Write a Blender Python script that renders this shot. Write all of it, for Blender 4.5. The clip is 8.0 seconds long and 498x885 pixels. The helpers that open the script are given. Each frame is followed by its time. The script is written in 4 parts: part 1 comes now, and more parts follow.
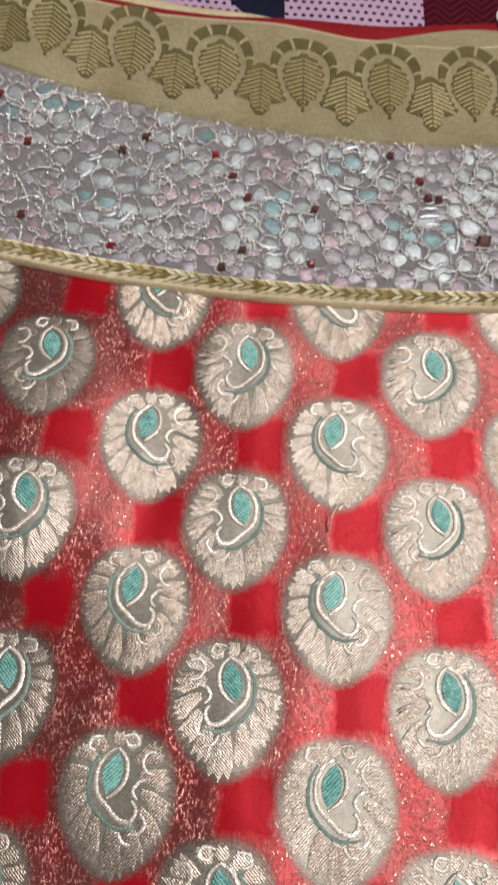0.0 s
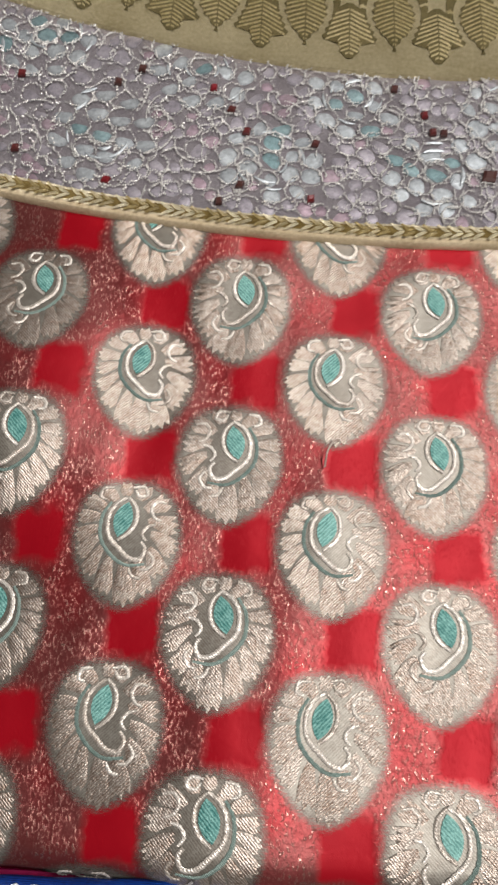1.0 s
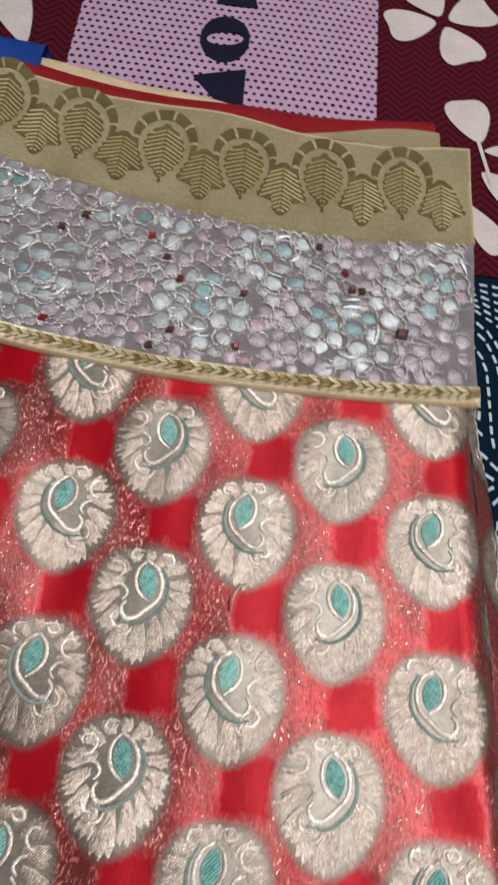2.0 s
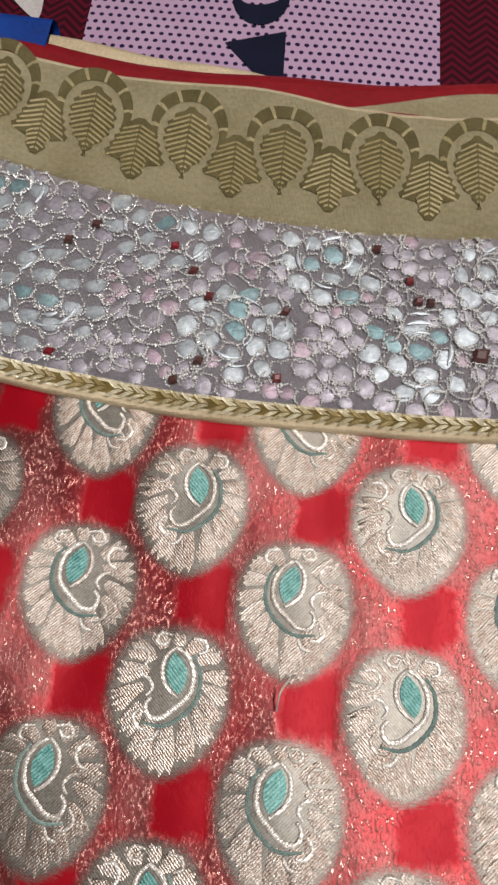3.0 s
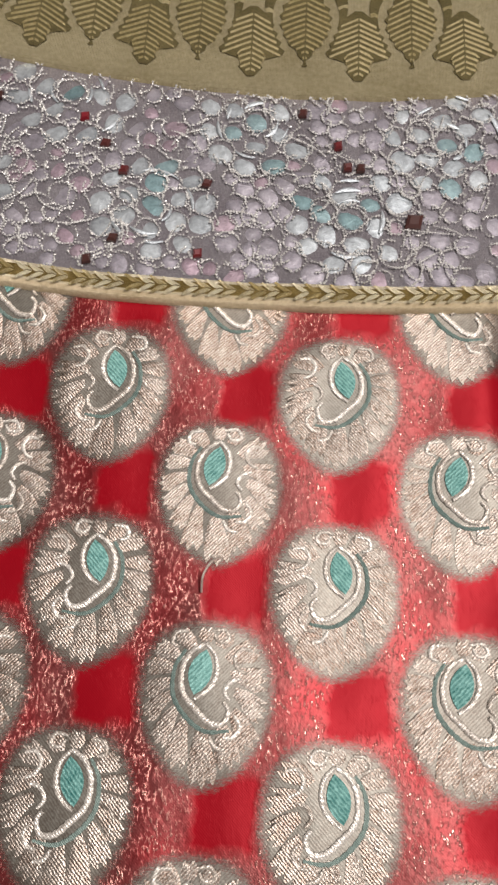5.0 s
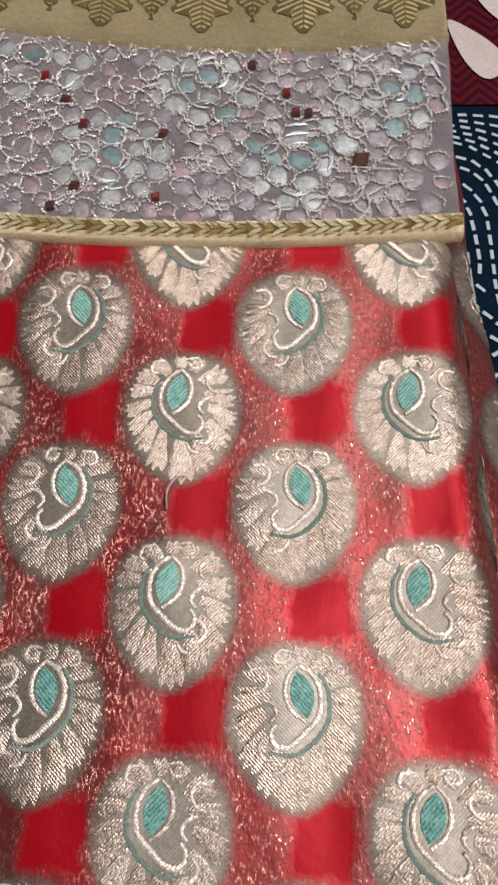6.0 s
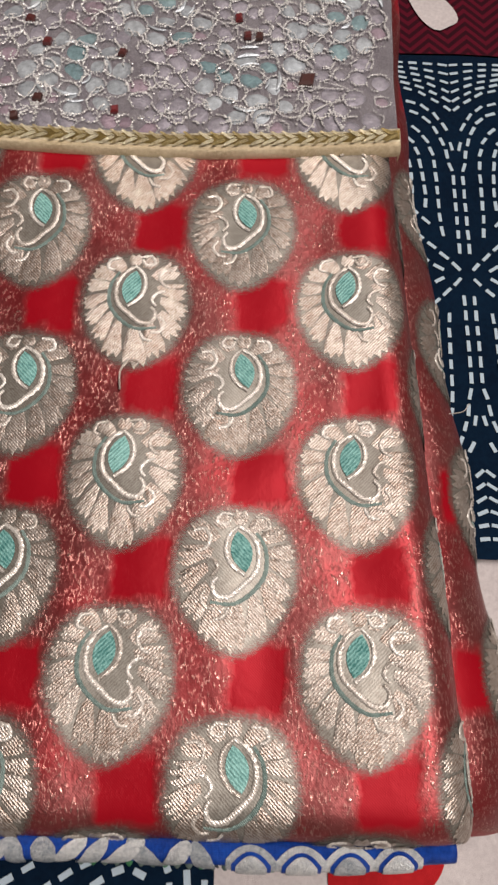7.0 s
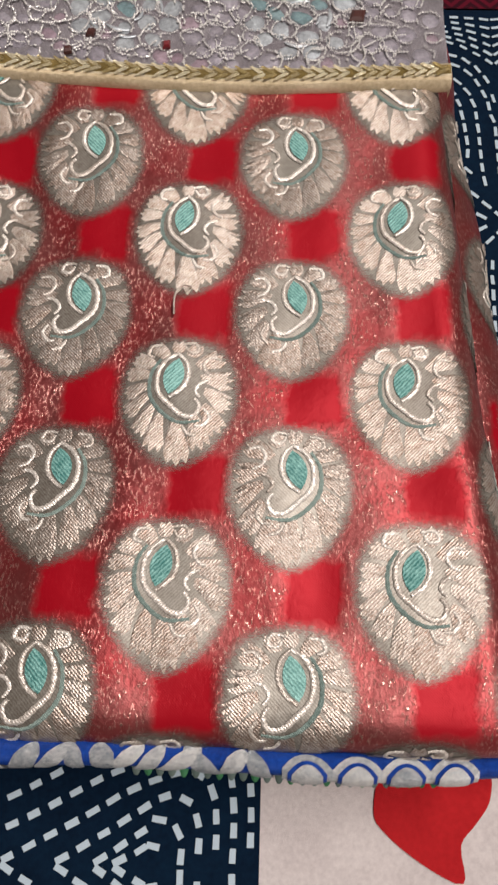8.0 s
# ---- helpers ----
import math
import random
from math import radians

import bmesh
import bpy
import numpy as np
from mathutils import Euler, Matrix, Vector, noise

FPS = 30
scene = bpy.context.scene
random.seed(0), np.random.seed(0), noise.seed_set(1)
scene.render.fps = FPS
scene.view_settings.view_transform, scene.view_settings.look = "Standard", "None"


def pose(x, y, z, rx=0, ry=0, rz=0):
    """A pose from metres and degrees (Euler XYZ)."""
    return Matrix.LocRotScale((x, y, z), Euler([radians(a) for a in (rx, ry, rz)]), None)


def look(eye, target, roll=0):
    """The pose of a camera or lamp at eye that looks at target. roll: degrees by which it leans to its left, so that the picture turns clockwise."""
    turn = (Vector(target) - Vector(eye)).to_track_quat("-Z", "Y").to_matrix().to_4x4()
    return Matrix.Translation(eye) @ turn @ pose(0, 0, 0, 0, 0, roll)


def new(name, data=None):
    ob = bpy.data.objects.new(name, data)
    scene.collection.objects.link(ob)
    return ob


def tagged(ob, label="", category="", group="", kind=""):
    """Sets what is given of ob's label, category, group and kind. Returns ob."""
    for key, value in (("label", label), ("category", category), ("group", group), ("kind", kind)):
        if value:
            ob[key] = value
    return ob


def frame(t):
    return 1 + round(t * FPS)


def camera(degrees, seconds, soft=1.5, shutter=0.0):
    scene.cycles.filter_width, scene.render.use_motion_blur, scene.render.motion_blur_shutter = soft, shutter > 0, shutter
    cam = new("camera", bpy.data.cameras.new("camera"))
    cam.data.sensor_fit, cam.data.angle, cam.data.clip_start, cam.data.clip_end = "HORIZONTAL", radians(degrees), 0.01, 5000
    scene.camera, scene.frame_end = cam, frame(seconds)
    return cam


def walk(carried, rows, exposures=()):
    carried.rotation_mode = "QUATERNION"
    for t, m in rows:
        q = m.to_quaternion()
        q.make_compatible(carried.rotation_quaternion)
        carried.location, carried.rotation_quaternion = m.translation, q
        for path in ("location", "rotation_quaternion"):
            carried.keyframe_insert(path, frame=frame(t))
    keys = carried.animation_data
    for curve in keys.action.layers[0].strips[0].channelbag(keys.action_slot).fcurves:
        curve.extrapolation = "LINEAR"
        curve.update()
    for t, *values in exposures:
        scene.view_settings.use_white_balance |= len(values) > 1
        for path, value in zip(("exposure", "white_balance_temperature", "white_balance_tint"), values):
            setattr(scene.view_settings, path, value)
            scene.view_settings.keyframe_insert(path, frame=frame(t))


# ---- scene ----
cam = camera(40.0, 8.0, soft=2.4, shutter=0.3)
PATH = [
    (0, (0.016, 0.046, 0.271), (0.069, 0.736, -1.605), 7.5),
    (0.5, (0.016, 0.043, 0.254), (0.046, 0.64, -1.655), 6.2),
    (1, (0.023, 0.033, 0.262), (0.041, 0.678, -1.631), 5.3),
    (1.5, (0.035, 0.031, 0.28), (0.116, 0.75, -1.585), 8.2),
    (2, (0.036, 0.06, 0.286), (0.147, 0.836, -1.554), 14.2),
    (2.2, (0.036, 0.072, 0.282), (0.124, 0.849, -1.559), 15.2),
    (3.3, (0.042, 0.103, 0.252), (-0.017, 0.748, -1.641), -0.8),
    (3.5, (0.046, 0.096, 0.251), (0.009, 0.73, -1.645), 0.8),
    (4, (0.057, 0.089, 0.241), (-0.007, 0.669, -1.672), -2.5),
    (4.2, (0.058, 0.088, 0.24), (-0.004, 0.673, -1.671), -2.1),
    (5.3, (0.061, 0.078, 0.239), (0.073, 0.636, -1.681), 3.8),
    (5.5, (0.068, 0.07, 0.238), (0.044, 0.671, -1.669), -0.2),
    (6, (0.072, 0.057, 0.24), (0.061, 0.667, -1.665), -0.1),
    (6.5, (0.081, 0.037, 0.242), (0.112, 0.645, -1.664), 2.2),
    (7, (0.082, 0.021, 0.244), (0.131, 0.633, -1.659), 5.7),
    (7.3, (0.079, 0.014, 0.245), (0.121, 0.631, -1.657), 6.3),
    (7.5, (0.076, 0.009, 0.244), (0.1, 0.638, -1.654), 5.1),
    (8, (0.071, -0.001, 0.238), (0.083, 0.615, -1.665), 2.9),
]
walk(cam, [(t, look(eye, target, roll)) for t, eye, target, roll in PATH], [(0.0, -0.10, 6750, 10), (0.6, -0.08, 6750, 10), (1.2, -0.22, 6700, 11), (2.2, -0.22, 6600, 11), (5.3, -0.22, 6900, 14), (6.6, -0.25, 7000, 16), (8.0, -0.15, 7000, 16)])

# ---- world and light ----
world = bpy.data.worlds.new("room_air")
scene.world = world
world.use_nodes = True
world.node_tree.nodes["Background"].inputs[0].default_value = (0.75, 0.85, 1.0, 1)
world.node_tree.nodes["Background"].inputs[1].default_value = 0.02


def area_lamp(name, place, sx, sy, watts, colour):
    data = bpy.data.lights.new(name, "AREA")
    data.shape, data.size, data.size_y, data.energy, data.color = "RECTANGLE", sx, sy, watts, colour
    ob = new(name, data)
    ob.matrix_world = place
    return ob


# one tube lamp under the ceiling, above and a little to the right of the bed
area_lamp("tube_lamp_light", pose(0.38, 0.12, 1.35, 0, 13, 0), 0.14, 1.0, 25.5, (1.0, 0.98, 0.97))

# ---- materials ----


def material(name, rough=0.6, metal=0.0):
    m = bpy.data.materials.new(name)
    m.use_nodes = True
    b = m.node_tree.nodes["Principled BSDF"]
    b.inputs["Roughness"].default_value, b.inputs["Metallic"].default_value = rough, metal
    return m, m.node_tree, b


def node(nt, kind, ins=(), **props):
    n = nt.nodes.new(kind)
    for key, value in props.items():
        if key == "operation":
            n.operation = value
        elif key == "wave_type":
            n.wave_type = value
        elif key == "bands_direction":
            n.bands_direction = value
        elif key == "feature":
            n.feature = value
        elif key == "blend_type":
            n.blend_type = value
        elif key == "data_type":
            n.data_type = value
    for key, value in dict(ins).items():
        if hasattr(value, "links"):
            nt.links.new(value, n.inputs[key])
        else:
            n.inputs[key].default_value = value
    return n


def maths(nt, op, a, b=0.0, c=0.0):
    return node(nt, "ShaderNodeMath", {0: a, 1: b, 2: c}, operation=op).outputs[0]


def mixed(nt, fac, a, b):
    n = node(nt, "ShaderNodeMix", {0: fac, 6: a, 7: b}, data_type="RGBA")
    return n.outputs[2]


def noise_tex(nt, vector, scale, detail=3.0, rough=0.55, distort=0.0):
    return node(nt, "ShaderNodeTexNoise", {"Vector": vector, "Scale": scale, "Detail": detail, "Roughness": rough, "Distortion": distort}).outputs[0]


def ramp(nt, value, lo, hi):
    n = node(nt, "ShaderNodeMapRange", {0: value, 1: lo, 2: hi, 3: 0.0, 4: 1.0})
    n.clamp = True
    return n.outputs[0]


def bumped(nt, b, height, strength, distance):
    n = node(nt, "ShaderNodeBump", {"Strength": strength, "Distance": distance, "Height": height})
    nt.links.new(n.outputs[0], b.inputs["Normal"])


def coords(nt):
    return nt.nodes.new("ShaderNodeTexCoord").outputs["Object"]


def uvs(nt):
    return nt.nodes.new("ShaderNodeUVMap").outputs[0]


def cloth(name, dark, light, rough=0.8, metal=0.0, scale=60.0, weave=900.0, strength=0.35, spec=0.22):
    """Woven cloth: two-scale colour variation and a fine thread relief."""
    m, nt, b = material(name, rough, metal)
    co = coords(nt)
    big, fine = noise_tex(nt, co, scale), noise_tex(nt, co, scale * 14, 2.0)
    f = maths(nt, "MULTIPLY_ADD", fine, 0.5, maths(nt, "MULTIPLY", big, 0.5))
    nt.links.new(mixed(nt, ramp(nt, f, 0.35, 0.65), (*dark, 1), (*light, 1)), b.inputs["Base Color"])
    wx = node(nt, "ShaderNodeTexWave", {"Vector": co, "Scale": weave / 2.2, "Distortion": 1.0, "Detail": 1.0}, bands_direction="X").outputs[1]
    wy = node(nt, "ShaderNodeTexWave", {"Vector": co, "Scale": weave / 2.2, "Distortion": 1.0, "Detail": 1.0}, bands_direction="Y").outputs[1]
    bumped(nt, b, maths(nt, "ADD", maths(nt, "ADD", wx, wy), maths(nt, "MULTIPLY", big, 2.0)), strength, 0.0006)
    b.inputs["Specular IOR Level"].default_value = spec
    return m


COL, ROW, COL0, ROW_EVEN, ROW_ODD = 0.0320, 0.0535, 0.1155, 0.1315, 0.1580


def brocade_red():
    """Red silk with square satin patches and a shimmering tissue weave between the woven flowers."""
    m, nt, b = material("red_brocade", 0.55)
    uv = uvs(nt)
    wob = noise_tex(nt, uv, 130.0, 4.0, 0.65)
    sep = node(nt, "ShaderNodeSeparateXYZ", {0: uv})
    u = maths(nt, "MULTIPLY_ADD", maths(nt, "SUBTRACT", wob, 0.5), 0.0060, sep.outputs[0])
    v = maths(nt, "MULTIPLY_ADD", maths(nt, "SUBTRACT", noise_tex(nt, uv, 110.0, 2.0), 0.5), 0.0090, sep.outputs[1])
    cu = maths(nt, "SUBTRACT", maths(nt, "DIVIDE", maths(nt, "SUBTRACT", u, COL0), COL), 0.20)
    k = maths(nt, "ROUND", cu)
    fu = maths(nt, "ABSOLUTE", maths(nt, "SUBTRACT", cu, k))
    par = maths(nt, "ABSOLUTE", maths(nt, "MODULO", k, 2.0))
    vv = maths(nt, "DIVIDE", maths(nt, "SUBTRACT", maths(nt, "SUBTRACT", v, ROW_EVEN), maths(nt, "MULTIPLY", par, ROW_ODD - ROW_EVEN)), ROW)
    fv = maths(nt, "ABSOLUTE", maths(nt, "SUBTRACT", maths(nt, "FRACT", maths(nt, "ADD", vv, 0.63 + 0.5 + 20)), 0.5))
    square = maths(nt, "MULTIPLY", ramp(nt, fu, 0.28, 0.20), ramp(nt, fv, 0.20, 0.12))
    big, mid = noise_tex(nt, uv, 45.0, 3.0), noise_tex(nt, uv, 420.0, 4.0, 0.7)
    stretched = node(nt, "ShaderNodeMapping", {"Vector": uv, "Scale": (1250.0, 560.0, 1.0), "Rotation": (0, 0, 0.6)}).outputs[0]
    fleck = maths(nt, "MULTIPLY", ramp(nt, noise_tex(nt, stretched, 1.0, 3.0, 0.75), 0.53, 0.61), ramp(nt, noise_tex(nt, uv, 170.0, 3.0, 0.7), 0.40, 0.56))
    red = mixed(nt, big, (0.255, 0.002, 0.008, 1), (0.385, 0.006, 0.015, 1))
    tissue = mixed(nt, ramp(nt, mid, 0.15, 0.85), (0.185, 0.028, 0.029, 1), (0.250, 0.075, 0.070, 1))
    tissue = mixed(nt, ramp(nt, big, 0.42, 0.70), tissue, (0.28, 0.024, 0.028, 1))
    # sparkle of the tissue, painted as pale pink flecks in its colour
    glint = maths(nt, "MULTIPLY", fleck, maths(nt, "SUBTRACT", 1.0, square))
    tissue = mixed(nt, maths(nt, "MULTIPLY", glint, 0.34), tissue, (0.93, 0.60, 0.50, 1))
    nt.links.new(mixed(nt, square, tissue, red), b.inputs["Base Color"])
    nt.links.new(maths(nt, "ADD", maths(nt, "MULTIPLY", glint, 0.20), maths(nt, "MULTIPLY_ADD", square, -0.48, 0.68)), b.inputs["Metallic"])
    nt.links.new(maths(nt, "MULTIPLY_ADD", square, -0.30, 0.42), b.inputs["Specular IOR Level"])
    nt.links.new(maths(nt, "MULTIPLY_ADD", glint, -0.18, 0.44), b.inputs["Roughness"])
    b.inputs["Anisotropic"].default_value, b.inputs["Anisotropic Rotation"].default_value = 0.4, 0.25
    across = nt.nodes.new("ShaderNodeTangent")
    across.direction_type = "UV_MAP"
    nt.links.new(across.outputs[0], b.inputs["Tangent"])
    weave = node(nt, "ShaderNodeTexWave", {"Vector": uv, "Scale": 900.0, "Distortion": 3.0, "Detail": 2.0}, bands_direction="DIAGONAL").outputs[1]
    h = maths(nt, "ADD", maths(nt, "MULTIPLY", weave, 0.05), maths(nt, "MULTIPLY", maths(nt, "ADD", mid, fleck), maths(nt, "SUBTRACT", 1.1, square)))
    crease = noise_tex(nt, uv, 150.0, 2.0, 0.5, 1.2)
    h = maths(nt, "ADD", h, maths(nt, "MULTIPLY", crease, maths(nt, "MULTIPLY_ADD", square, -0.5, 1.0)))
    bumped(nt, b, h, 0.26, 0.0007)
    return m


def zari(name, dark, light, metal=0.85, rough=0.36, lines=300.0, strength=0.6, random_part=0.30, satin=0.0):
    """Metallic embroidery thread with slanting floats."""
    m, nt, b = material(name, rough, metal)
    uv = uvs(nt)
    w = node(nt, "ShaderNodeTexWave", {"Vector": uv, "Scale": lines * 3.4, "Distortion": 3.4, "Detail": 3.0, "Detail Scale": 1.8}, bands_direction="DIAGONAL").outputs[1]
    n1, n2 = noise_tex(nt, uv, 420.0, 3.0, 0.65), noise_tex(nt, uv, 1300.0, 2.0, 0.6)
    rnd = nt.nodes.new("ShaderNodeObjectInfo").outputs["Random"]
    f = maths(nt, "ADD", maths(nt, "MULTIPLY", w, 0.20), maths(nt, "MULTIPLY", n1, 0.62))
    f = maths(nt, "ADD", f, maths(nt, "MULTIPLY", n2, 0.42))
    f = maths(nt, "ADD", f, maths(nt, "MULTIPLY", maths(nt, "SUBTRACT", rnd, 0.5), random_part))
    nt.links.new(mixed(nt, ramp(nt, f, 0.38, 0.82), (*dark, 1), (*light, 1)), b.inputs["Base Color"])
    nt.links.new(maths(nt, "MULTIPLY_ADD", n2, 0.3, rough - 0.15), b.inputs["Roughness"])
    if satin:
        # the floats lie across the cloth, so that they shine in a narrow band
        b.inputs["Anisotropic"].default_value, b.inputs["Anisotropic Rotation"].default_value = satin, 0.25
        across = nt.nodes.new("ShaderNodeTangent")
        across.direction_type = "UV_MAP"
        nt.links.new(across.outputs[0], b.inputs["Tangent"])
    bumped(nt, b, maths(nt, "MULTIPLY_ADD", w, 0.5, maths(nt, "MULTIPLY_ADD", n1, 0.5, maths(nt, "MULTIPLY", n2, 1.3))), strength, 0.0007)
    return m


RED = brocade_red()
PETAL = zari("silver_zari", (0.25, 0.165, 0.12), (0.58, 0.525, 0.47), metal=0.80, rough=0.42, lines=190.0, strength=0.34, satin=0.20, random_part=0.12)
OUTLINE = zari("pale_zari_cord", (0.46, 0.39, 0.33), (0.92, 0.87, 0.80), metal=0.50, rough=0.40, lines=190.0, strength=0.35)
HALO = zari("grey_green_zari", (0.150, 0.125, 0.102), (0.290, 0.275, 0.240), metal=0.55, rough=0.48, lines=190.0, strength=0.08, satin=0.2, random_part=0.12)


def frayed(m):
    """The flower's ground thins out into single floats towards its rim."""
    nt = m.node_tree
    edge = node(nt, "ShaderNodeAttribute")
    edge.attribute_name = "rim"
    floats = node(nt, "ShaderNodeMapping", {"Vector": uvs(nt), "Scale": (620.0, 2300.0, 1.0)}).outputs[0]
    fray = maths(nt, "MULTIPLY", maths(nt, "SUBTRACT", noise_tex(nt, floats, 1.0, 3.0, 0.7), 0.5), 1.5)
    left = maths(nt, "MULTIPLY_ADD", edge.outputs["Fac"], -1.25, 1.12)
    nt.links.new(ramp(nt, maths(nt, "ADD", left, fray), 0.05, 0.95), nt.nodes["Principled BSDF"].inputs["Alpha"])


frayed(HALO)
TEAL = zari("teal_silk", (0.03, 0.18, 0.165), (0.30, 0.60, 0.55), metal=0.15, rough=0.45, lines=150.0, random_part=0.2)
TEAL_GREY = zari("teal_grey_silk", (0.14, 0.21, 0.19), (0.32, 0.42, 0.38), metal=0.3, rough=0.5)
GOLD_CLOTH = cloth("gold_tissue", (0.45, 0.375, 0.21), (0.63, 0.545, 0.345), 0.40, 0.5, 50.0, 1500.0, 0.6)
GOLD_PALE = cloth("pale_gold_edge", (0.56, 0.44, 0.27), (0.76, 0.63, 0.43), 0.45, 0.35, 60.0, 2600.0, 0.4)
LEAF = cloth("olive_leaf_weave", (0.110, 0.090, 0.038), (0.200, 0.162, 0.072), 0.55, 0.3, 90.0, 3000.0, 0.5)
RIB = zari("gold_rib_thread", (0.36, 0.29, 0.13), (0.68, 0.58, 0.34), metal=0.45, lines=400.0)
LACE = cloth("cream_gold_ribbon", (0.68, 0.58, 0.39), (0.92, 0.84, 0.64), 0.38, 0.6, 70.0, 3000.0, 0.4)
CORE = cloth("dark_gold_braid_core", (0.20, 0.135, 0.04), (0.46, 0.34, 0.13), 0.40, 0.6, 300.0, 3000.0, 0.5)
CHEVRON = zari("bright_gold_braid", (0.50, 0.38, 0.16), (1.0, 0.92, 0.68), metal=0.70, rough=0.34, lines=300.0, random_part=0.6)
BAND = cloth("lilac_net", (0.40, 0.36, 0.395), (0.59, 0.55, 0.585), 0.44, 0.6, 120.0, 1600.0, 0.7)
SILVER = cloth("silver_bead_thread", (0.80, 0.78, 0.75), (0.97, 0.96, 0.94), 0.26, 0.30, 900.0, 3000.0, 0.3, 0.6)


def sequin_material(name, lo, hi):
    """Milky translucent sequin, clearest at its rim, each one a little different."""
    m, nt, b = material(name, 0.42, 0.5)
    rnd = nt.nodes.new("ShaderNodeObjectInfo").outputs["Random"]
    isl = nt.nodes.new("ShaderNodeNewGeometry").outputs["Random Per Island"]
    place = nt.nodes.new("ShaderNodeNewGeometry").outputs["Position"]
    n1, n2 = noise_tex(nt, place, 420.0, 3.0, 0.6), noise_tex(nt, place, 1500.0, 3.0, 0.65)
    f = maths(nt, "FRACT", maths(nt, "ADD", rnd, isl))
    f = maths(nt, "ADD", maths(nt, "MULTIPLY", f, 0.45), maths(nt, "ADD", maths(nt, "MULTIPLY", n1, 0.45), maths(nt, "MULTIPLY", maths(nt, "SUBTRACT", n2, 0.5), 0.9)))
    nt.links.new(mixed(nt, f, (*lo, 1), (*hi, 1)), b.inputs["Base Color"])
    edge = node(nt, "ShaderNodeAttribute")
    edge.attribute_name = "rim"
    clear = maths(nt, "ADD", maths(nt, "MULTIPLY_ADD", edge.outputs["Fac"], -0.50, 0.92), maths(nt, "MULTIPLY", maths(nt, "SUBTRACT", n1, 0.5), 1.1))
    nt.links.new(ramp(nt, clear, 0.0, 1.0), b.inputs["Alpha"])
    b.inputs["Specular IOR Level"].default_value = 0.45
    bumped(nt, b, maths(nt, "ADD", n1, n2), 0.28, 0.0007)
    return m


SEQ_WHITE = sequin_material("white_sequin", (0.38, 0.42, 0.45), (0.60, 0.64, 0.66))
SEQ_LILAC = sequin_material("lilac_sequin", (0.31, 0.285, 0.325), (0.47, 0.44, 0.48))
SEQ_PINK = sequin_material("pink_sequin", (0.36, 0.26, 0.31), (0.48, 0.385, 0.43))
SEQ_TEAL = sequin_material("teal_sequin", (0.19, 0.32, 0.34), (0.36, 0.48, 0.50))


def gem_material():
    m, nt, b = material("dark_red_stone", 0.35, 0.0)
    rnd = nt.nodes.new("ShaderNodeObjectInfo").outputs["Random"]
    nt.links.new(mixed(nt, ramp(nt, rnd, 0.45, 1.0), (0.070, 0.026, 0.022, 1), (0.20, 0.006, 0.014, 1)), b.inputs["Base Color"])
    b.inputs["Coat Weight"].default_value = 0.15
    return m


GEM = gem_material()


def painted(name, dark, light, scale, rough=0.85, relief=0.2):
    m, nt, b = material(name, rough)
    co = coords(nt)
    f = maths(nt, "ADD", maths(nt, "MULTIPLY", noise_tex(nt, co, scale), 0.6), maths(nt, "MULTIPLY", noise_tex(nt, co, scale * 12), 0.4))
    nt.links.new(mixed(nt, ramp(nt, f, 0.35, 0.65), (*dark, 1), (*light, 1)), b.inputs["Base Color"])
    bumped(nt, b, f, relief, 0.002)
    return m


NAVY = cloth("navy_cotton", (0.0009, 0.0075, 0.021), (0.002, 0.0145, 0.036), 0.9, 0.0, 40.0, 2800.0, 0.5, 0.10)
DASH = cloth("pale_blue_print", (0.37, 0.48, 0.55), (0.54, 0.645, 0.71), 0.9, 0.0, 80.0, 2800.0, 0.4)
WHITE = cloth("white_cotton", (0.58, 0.52, 0.51), (0.74, 0.68, 0.66), 0.9, 0.0, 45.0, 2800.0, 0.5)
PRINT_RED = cloth("red_print", (0.42, 0.010, 0.014), (0.52, 0.016, 0.020), 0.85, 0.0, 40.0, 2800.0, 0.5)
TAN = cloth("tan_print", (0.46, 0.30, 0.20), (0.58, 0.40, 0.29), 0.9, 0.0, 60.0, 2800.0, 0.5)
INK = cloth("dark_navy_print", (0.004, 0.005, 0.018), (0.008, 0.010, 0.03), 0.9, 0.0, 60.0, 2800.0, 0.4)
BLUE = cloth("royal_blue_silk", (0.002, 0.025, 0.17), (0.004, 0.055, 0.32), 0.45, 0.0, 60.0, 2000.0, 0.4)
GREEN = cloth("green_silk", (0.05, 0.24, 0.10), (0.10, 0.38, 0.18), 0.6, 0.1, 60.0, 2000.0, 0.4)
SILK_WHITE = zari("white_silver_weave", (0.22, 0.26, 0.30), (0.78, 0.79, 0.77), metal=0.5, rough=0.4, lines=300.0)
FOLD_RED = cloth("plain_red_silk", (0.17, 0.004, 0.008), (0.27, 0.008, 0.013), 0.5, 0.0, 30.0, 2400.0, 0.35)
MAGENTA = cloth("magenta_silk", (0.28, 0.004, 0.06), (0.42, 0.010, 0.10), 0.5, 0.0, 30.0, 2400.0, 0.35)
# for an unseen wall, paler than the others to bounce light back
WALL_BOUNCE = painted("cream_bounce_wall", (0.66, 0.63, 0.56), (0.76, 0.73, 0.66), 3.0)
WALL = painted("dull_wall_paint", (0.26, 0.25, 0.23), (0.32, 0.31, 0.28), 3.0)
CEILING = painted("grey_ceiling_paint", (0.46, 0.46, 0.45), (0.54, 0.54, 0.52), 3.0)
FLOOR = painted("grey_cement_floor", (0.24, 0.23, 0.22), (0.34, 0.33, 0.31), 4.0, 0.6)


